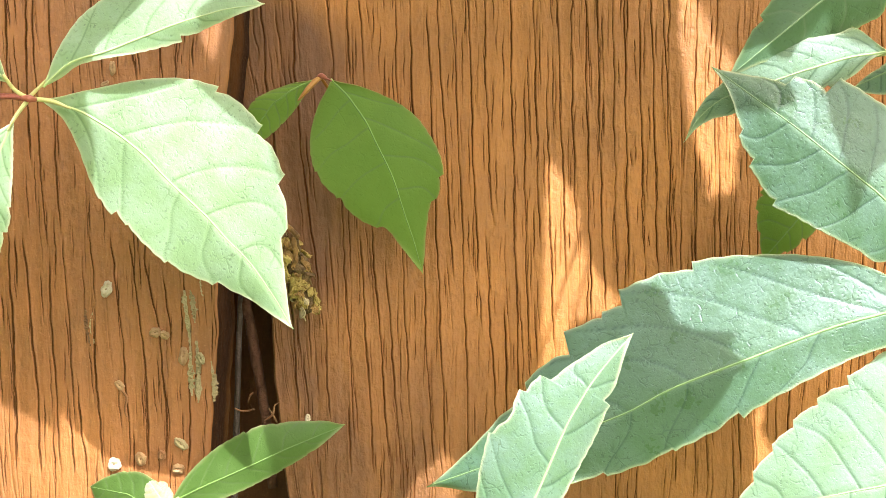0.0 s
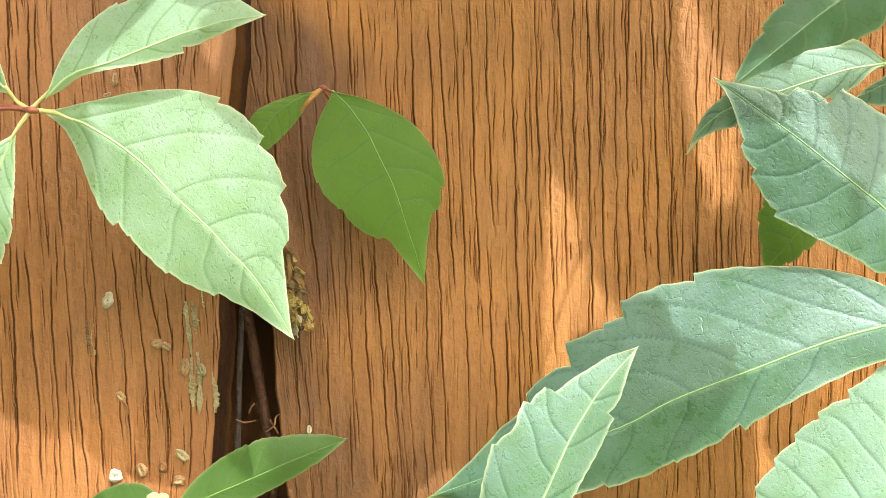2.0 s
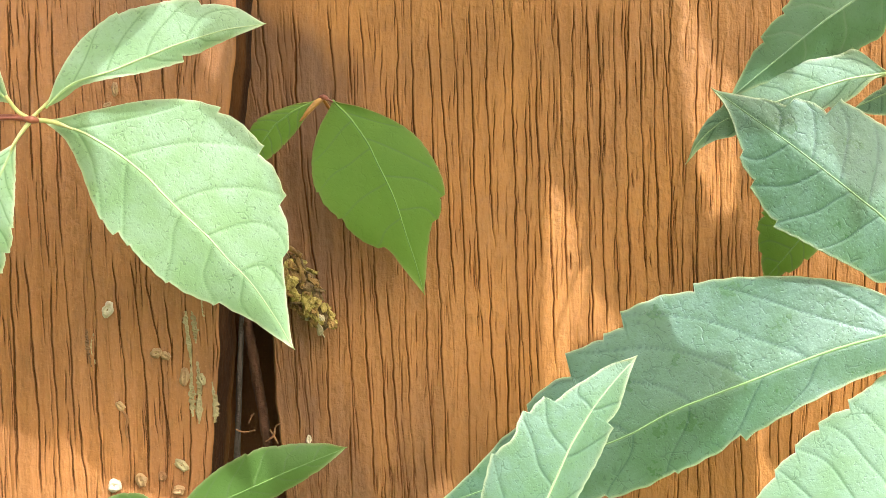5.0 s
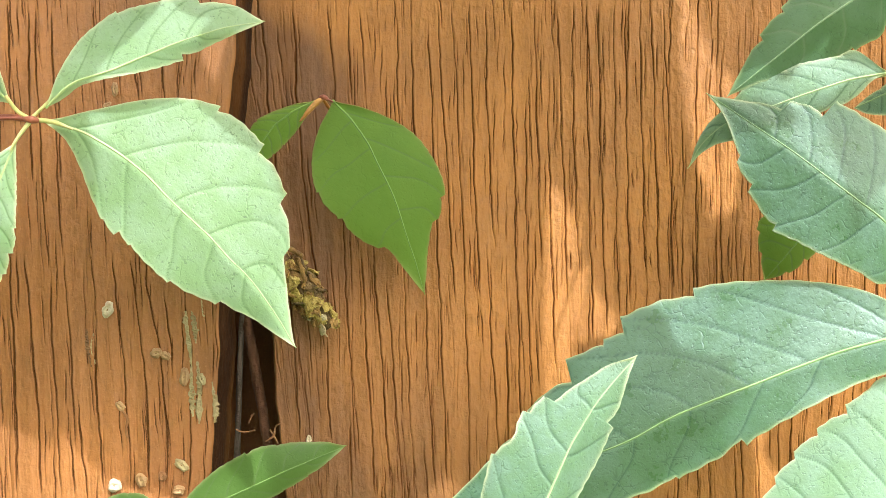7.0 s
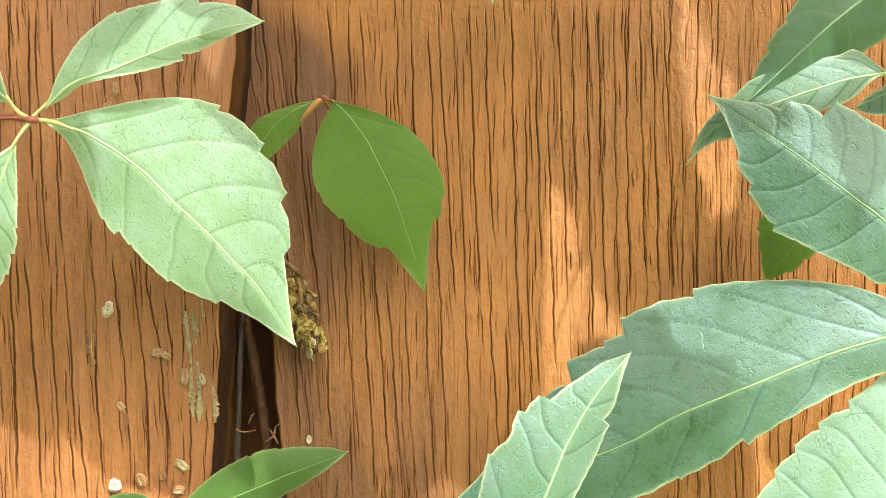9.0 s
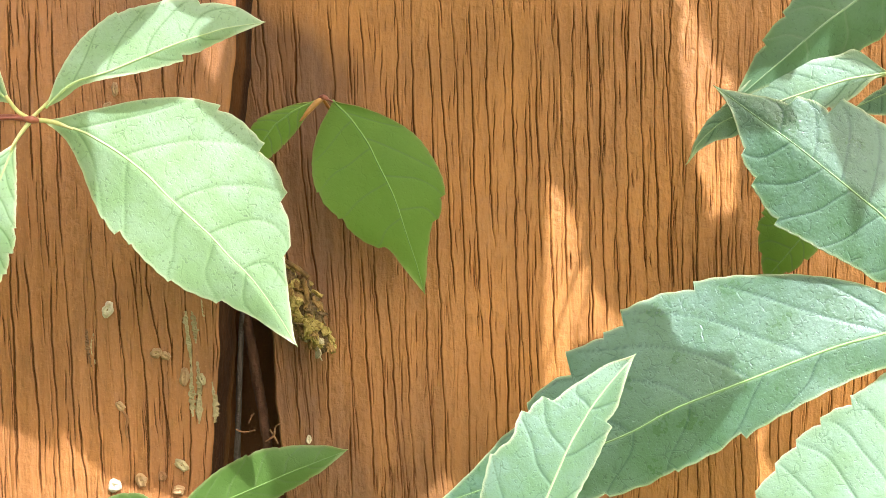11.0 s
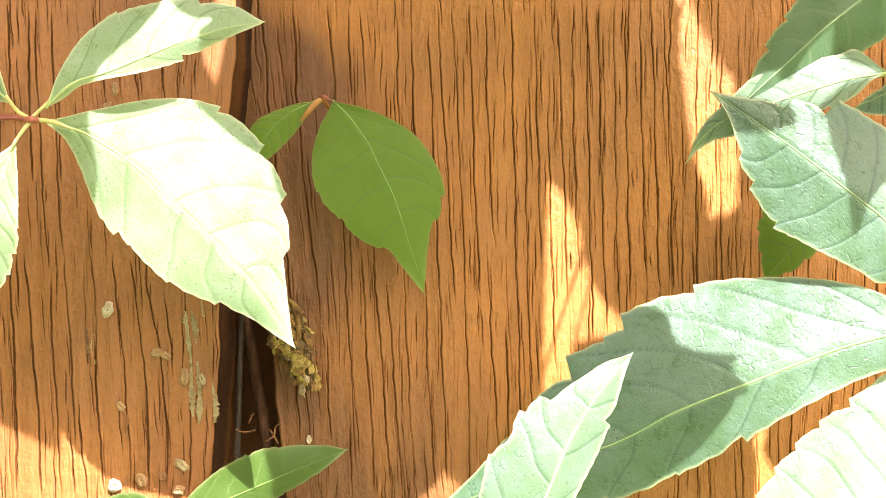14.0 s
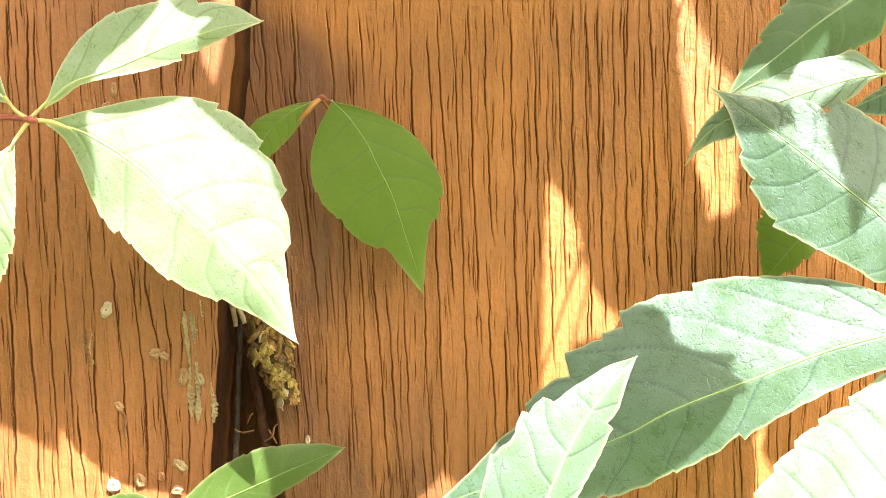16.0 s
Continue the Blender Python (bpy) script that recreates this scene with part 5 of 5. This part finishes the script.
def motions():
    sway(leaf_a, [(0, 0.45), (0.5, 0.07), (1, 0.72), (1.5, 1.12), (2, 0.42), (2.5, 1.1), (3, 0.48), (3.5, 0.29), (4, 0.11), (6.5, 0.98), (7, 0.0), (7.5, -0.38), (8, -1.68), (8.5, 0.02), (9, -0.21), (11.5, -0.41), (12, -0.78), (12.5, -0.56), (13, -0.51), (13.5, -0.08), (14, 0.16), (14.5, -0.25), (15, 0.11), (15.5, 1.45), (16, -0.92)])
    sway(leaf_b, [(0, 1.08), (0.5, 0.55), (1, 1.07), (1.5, 1.21), (2, 0.95), (2.5, 1.24), (3, 0.88), (3.5, 0.69), (4, 0.51), (6.5, 0.81), (7, 0.0), (7.5, -0.07), (8, -0.78), (8.5, -0.45), (9, -0.04), (11.5, 0.22), (12, -0.23), (12.5, -0.27), (13, 0.18), (13.5, 0.11), (14, 0.18), (14.5, -0.22), (15, 0.36), (15.5, 1.17), (16, -0.13)])
    sway(leaf_f, [(0, 0.44, 0.68), (0.5, 0.87, 0.74), (1, 0.01, 0.89), (1.5, 0.66, 0.68), (2, 0.66, 0.48), (2.5, -0.20, 0.54), (3, 0.01, 0.76), (3.5, 0.44, 0.54), (4, 0.44, 0.81), (6.5, 0.43, -0.10), (7, 0.00, 0.00), (7.5, -0.21, 0.08), (8, -0.64, 0.50), (8.5, -0.21, -0.19), (9, -0.65, 0.30), (11.5, 0.44, 0.84), (12, 0.43, 0.69), (12.5, -0.21, 0.43), (13, 0.21, 0.28), (13.5, -0.21, 0.17), (14, 0.01, 0.50), (14.5, -0.21, -0.45), (15, 0.21, -0.25), (15.5, -0.21, 0.17), (16, 0.44, 0.57)])
    sway(leaf_g, [(0, 1.65), (0.5, 2.53), (1, 1.64), (1.5, 2.14), (2, 1.88), (2.5, 0.71), (3, 1.41), (3.5, 1.41), (4, 1.99), (6.5, 0.24), (7, 0.0), (7.5, -0.47), (8, 0.17), (8.5, -0.79), (9, -0.08), (11.5, 2.29), (12, 2.04), (12.5, 0.68), (13, 0.68), (13.5, -0.03), (14, 0.91), (14.5, -1.08), (15, -0.26), (15.5, 0.24), (16, 1.74)])
    sway(leaf_i, [(0, 0.04), (0.5, 0.51), (1, -0.0), (1.5, 0.17), (2, -0.91), (2.5, -0.55), (3, -0.25), (3.5, 0.0), (4, 0.0), (6.5, -3.39), (7, -3.22), (7.5, -2.2), (8, -0.5), (8.5, -3.07), (9, -1.27), (11.5, 0.62), (12, 0.62), (12.5, -0.35), (13, -1.18), (13.5, -1.8), (14, -0.61), (14.5, -4.11), (15, -3.12), (15.5, -1.32), (16, 0.07)])
    sway(leaf_e, [(0, -0.55), (0.5, -0.69), (1, -0.47), (1.5, -0.44), (2, 0.35), (2.5, -0.06), (3, -0.22), (3.5, -0.31), (4, -0.06), (6.5, 0.09), (7, 0.0), (7.5, -0.96), (8, -0.98), (8.5, -0.49), (9, -1.39), (11.5, -0.33), (12, -0.74), (12.5, -0.51), (13, -0.51), (13.5, 0.15), (14, -1.08), (14.5, 0.23), (15, -0.51), (15.5, 0.0), (16, 0.3)])
    sway(leaf_c, [(0, 0.1), (3.5, 0.1), (7, 0.0), (9, -0.25), (11.5, 0.0), (12.5, 0.1), (13, -0.35), (13.5, -0.2), (14, 0.1), (14.5, -0.35), (15, 0.1), (16, 0.1)])
    sway(leaf_m, [(0, -0.7), (4, -0.7), (6.5, -1.1), (7, 0.0), (7.5, -3.1), (8, -4.4), (8.5, -3.8), (9, -4.9), (9.2, -0.6), (10.3, -1.7), (11.5, -2.3), (12, -2.3), (12.5, -3.6), (13.5, -4.0), (14, -4.3), (14.5, -5.6), (15, -2.0), (15.5, -1.8), (16, -0.2)])
    sway(leaf_j, [(0, 0), (4, 0), (7, -2), (9, -3), (11.5, -2), (12.5, -3), (13.5, -3), (14.5, -4.5), (15, -3), (16, -2.5)])
    sway(leaf_n, [(0, 0.37), (0.5, 0.15), (1, -0.0), (1.5, 0.12), (2, -0.09), (2.5, -0.0), (3, -0.2), (3.5, -0.0), (4, -0.0), (6.5, -0.42), (7, -1.32), (7.5, -1.32), (8, -0.58), (8.5, -0.78), (9, -0.38), (11.5, -0.16), (12, 0.04), (12.5, -0.34), (13, -0.54), (13.5, -0.54), (14, 0.08), (14.5, -0.34), (15, -0.74), (15.5, -0.2), (16, -0.42)])
    sway(leaf_d, [(0, -0.33), (0.5, 0.04), (1, 0.0), (1.5, 0.1), (2, 0.57), (2.5, 0.0), (3, 0.46), (3.5, 0.0), (4, 0.23), (6.5, 0.23), (7, -0.35), (7.5, 1.04), (8, 0.99), (8.5, 0.99), (9, 1.7), (11.5, 0.99), (12, 1.22), (12.5, 0.95), (13, 1.18), (13.5, 0.72), (14, 0.95), (14.5, -0.09), (15, 1.4), (15.5, 0.81), (16, 0.23)])
    nod = [(0, 0), (4, 0), (7, -0.5), (8, -1), (8.3, 3.0), (8.5, 5.0), (8.8, 3.6), (9.2, 3.0), (9.8, 1), (11, -1), (13.5, 0), (14.0, 1.5), (14.2, 3.0), (14.4, 2.4), (14.5, 4.2), (14.7, 0.5), (15.2, -0.5), (16, 0)]
    rest = dipping_leaf.location.copy()
    walk(dipping_leaf, [(t, Matrix.Translation(rest - Vector((0, 0, a * MM)))) for t, a in nod])
    crawl = [
        (0, (-31.4, -5.0, 3.4), -25), (1, (-31.6, -5.0, 3.7), -25), (2, (-32.6, -5.0, 2.5), -24), (3, (-31.8, -5.0, 3.0), -28), (4, (-31.9, -5.0, 2.2), -33), (6.5, (-32.0, -5.0, 2.6), -38),
        (7.5, (-31.8, -5.0, 1.6), -37), (8, (-31.5, -5.0, 1.6), -36), (8.5, (-31.1, -5.0, 1.6), -34), (9, (-31.0, -5.0, -0.2), -27), (11.5, (-30.0, -5.0, -0.8), -32), (12, (-29.8, -5.0, -1.4), -37),
        (12.5, (-29.9, -5.0, -2.9), -31), (13, (-30.0, -5.0, -4.2), -33), (13.5, (-29.8, -5.0, -4.2), -34), (13.7, (-29.9, -5.0, -4.2), -31), (14, (-30.7, -5.0, -6.1), -22), (14.5, (-31.1, -5.0, -8.0), -21),
        (15, (-33.4, -5.0, -8.0), -20), (15.5, (-32.7, -5.0, -8.2), -19), (16, (-33.3, -5.0, -8.1), -19)]
    walk(bagworm, [(t, Matrix.Translation(Vector(p) * MM) @ Matrix.Rotation(radians(a), 4, "Y")) for t, p, a in crawl])
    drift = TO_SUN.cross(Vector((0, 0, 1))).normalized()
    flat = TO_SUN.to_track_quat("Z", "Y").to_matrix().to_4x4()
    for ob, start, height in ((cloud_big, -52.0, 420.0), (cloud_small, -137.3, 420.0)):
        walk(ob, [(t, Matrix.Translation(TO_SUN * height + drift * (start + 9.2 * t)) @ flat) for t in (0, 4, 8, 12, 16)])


motions()
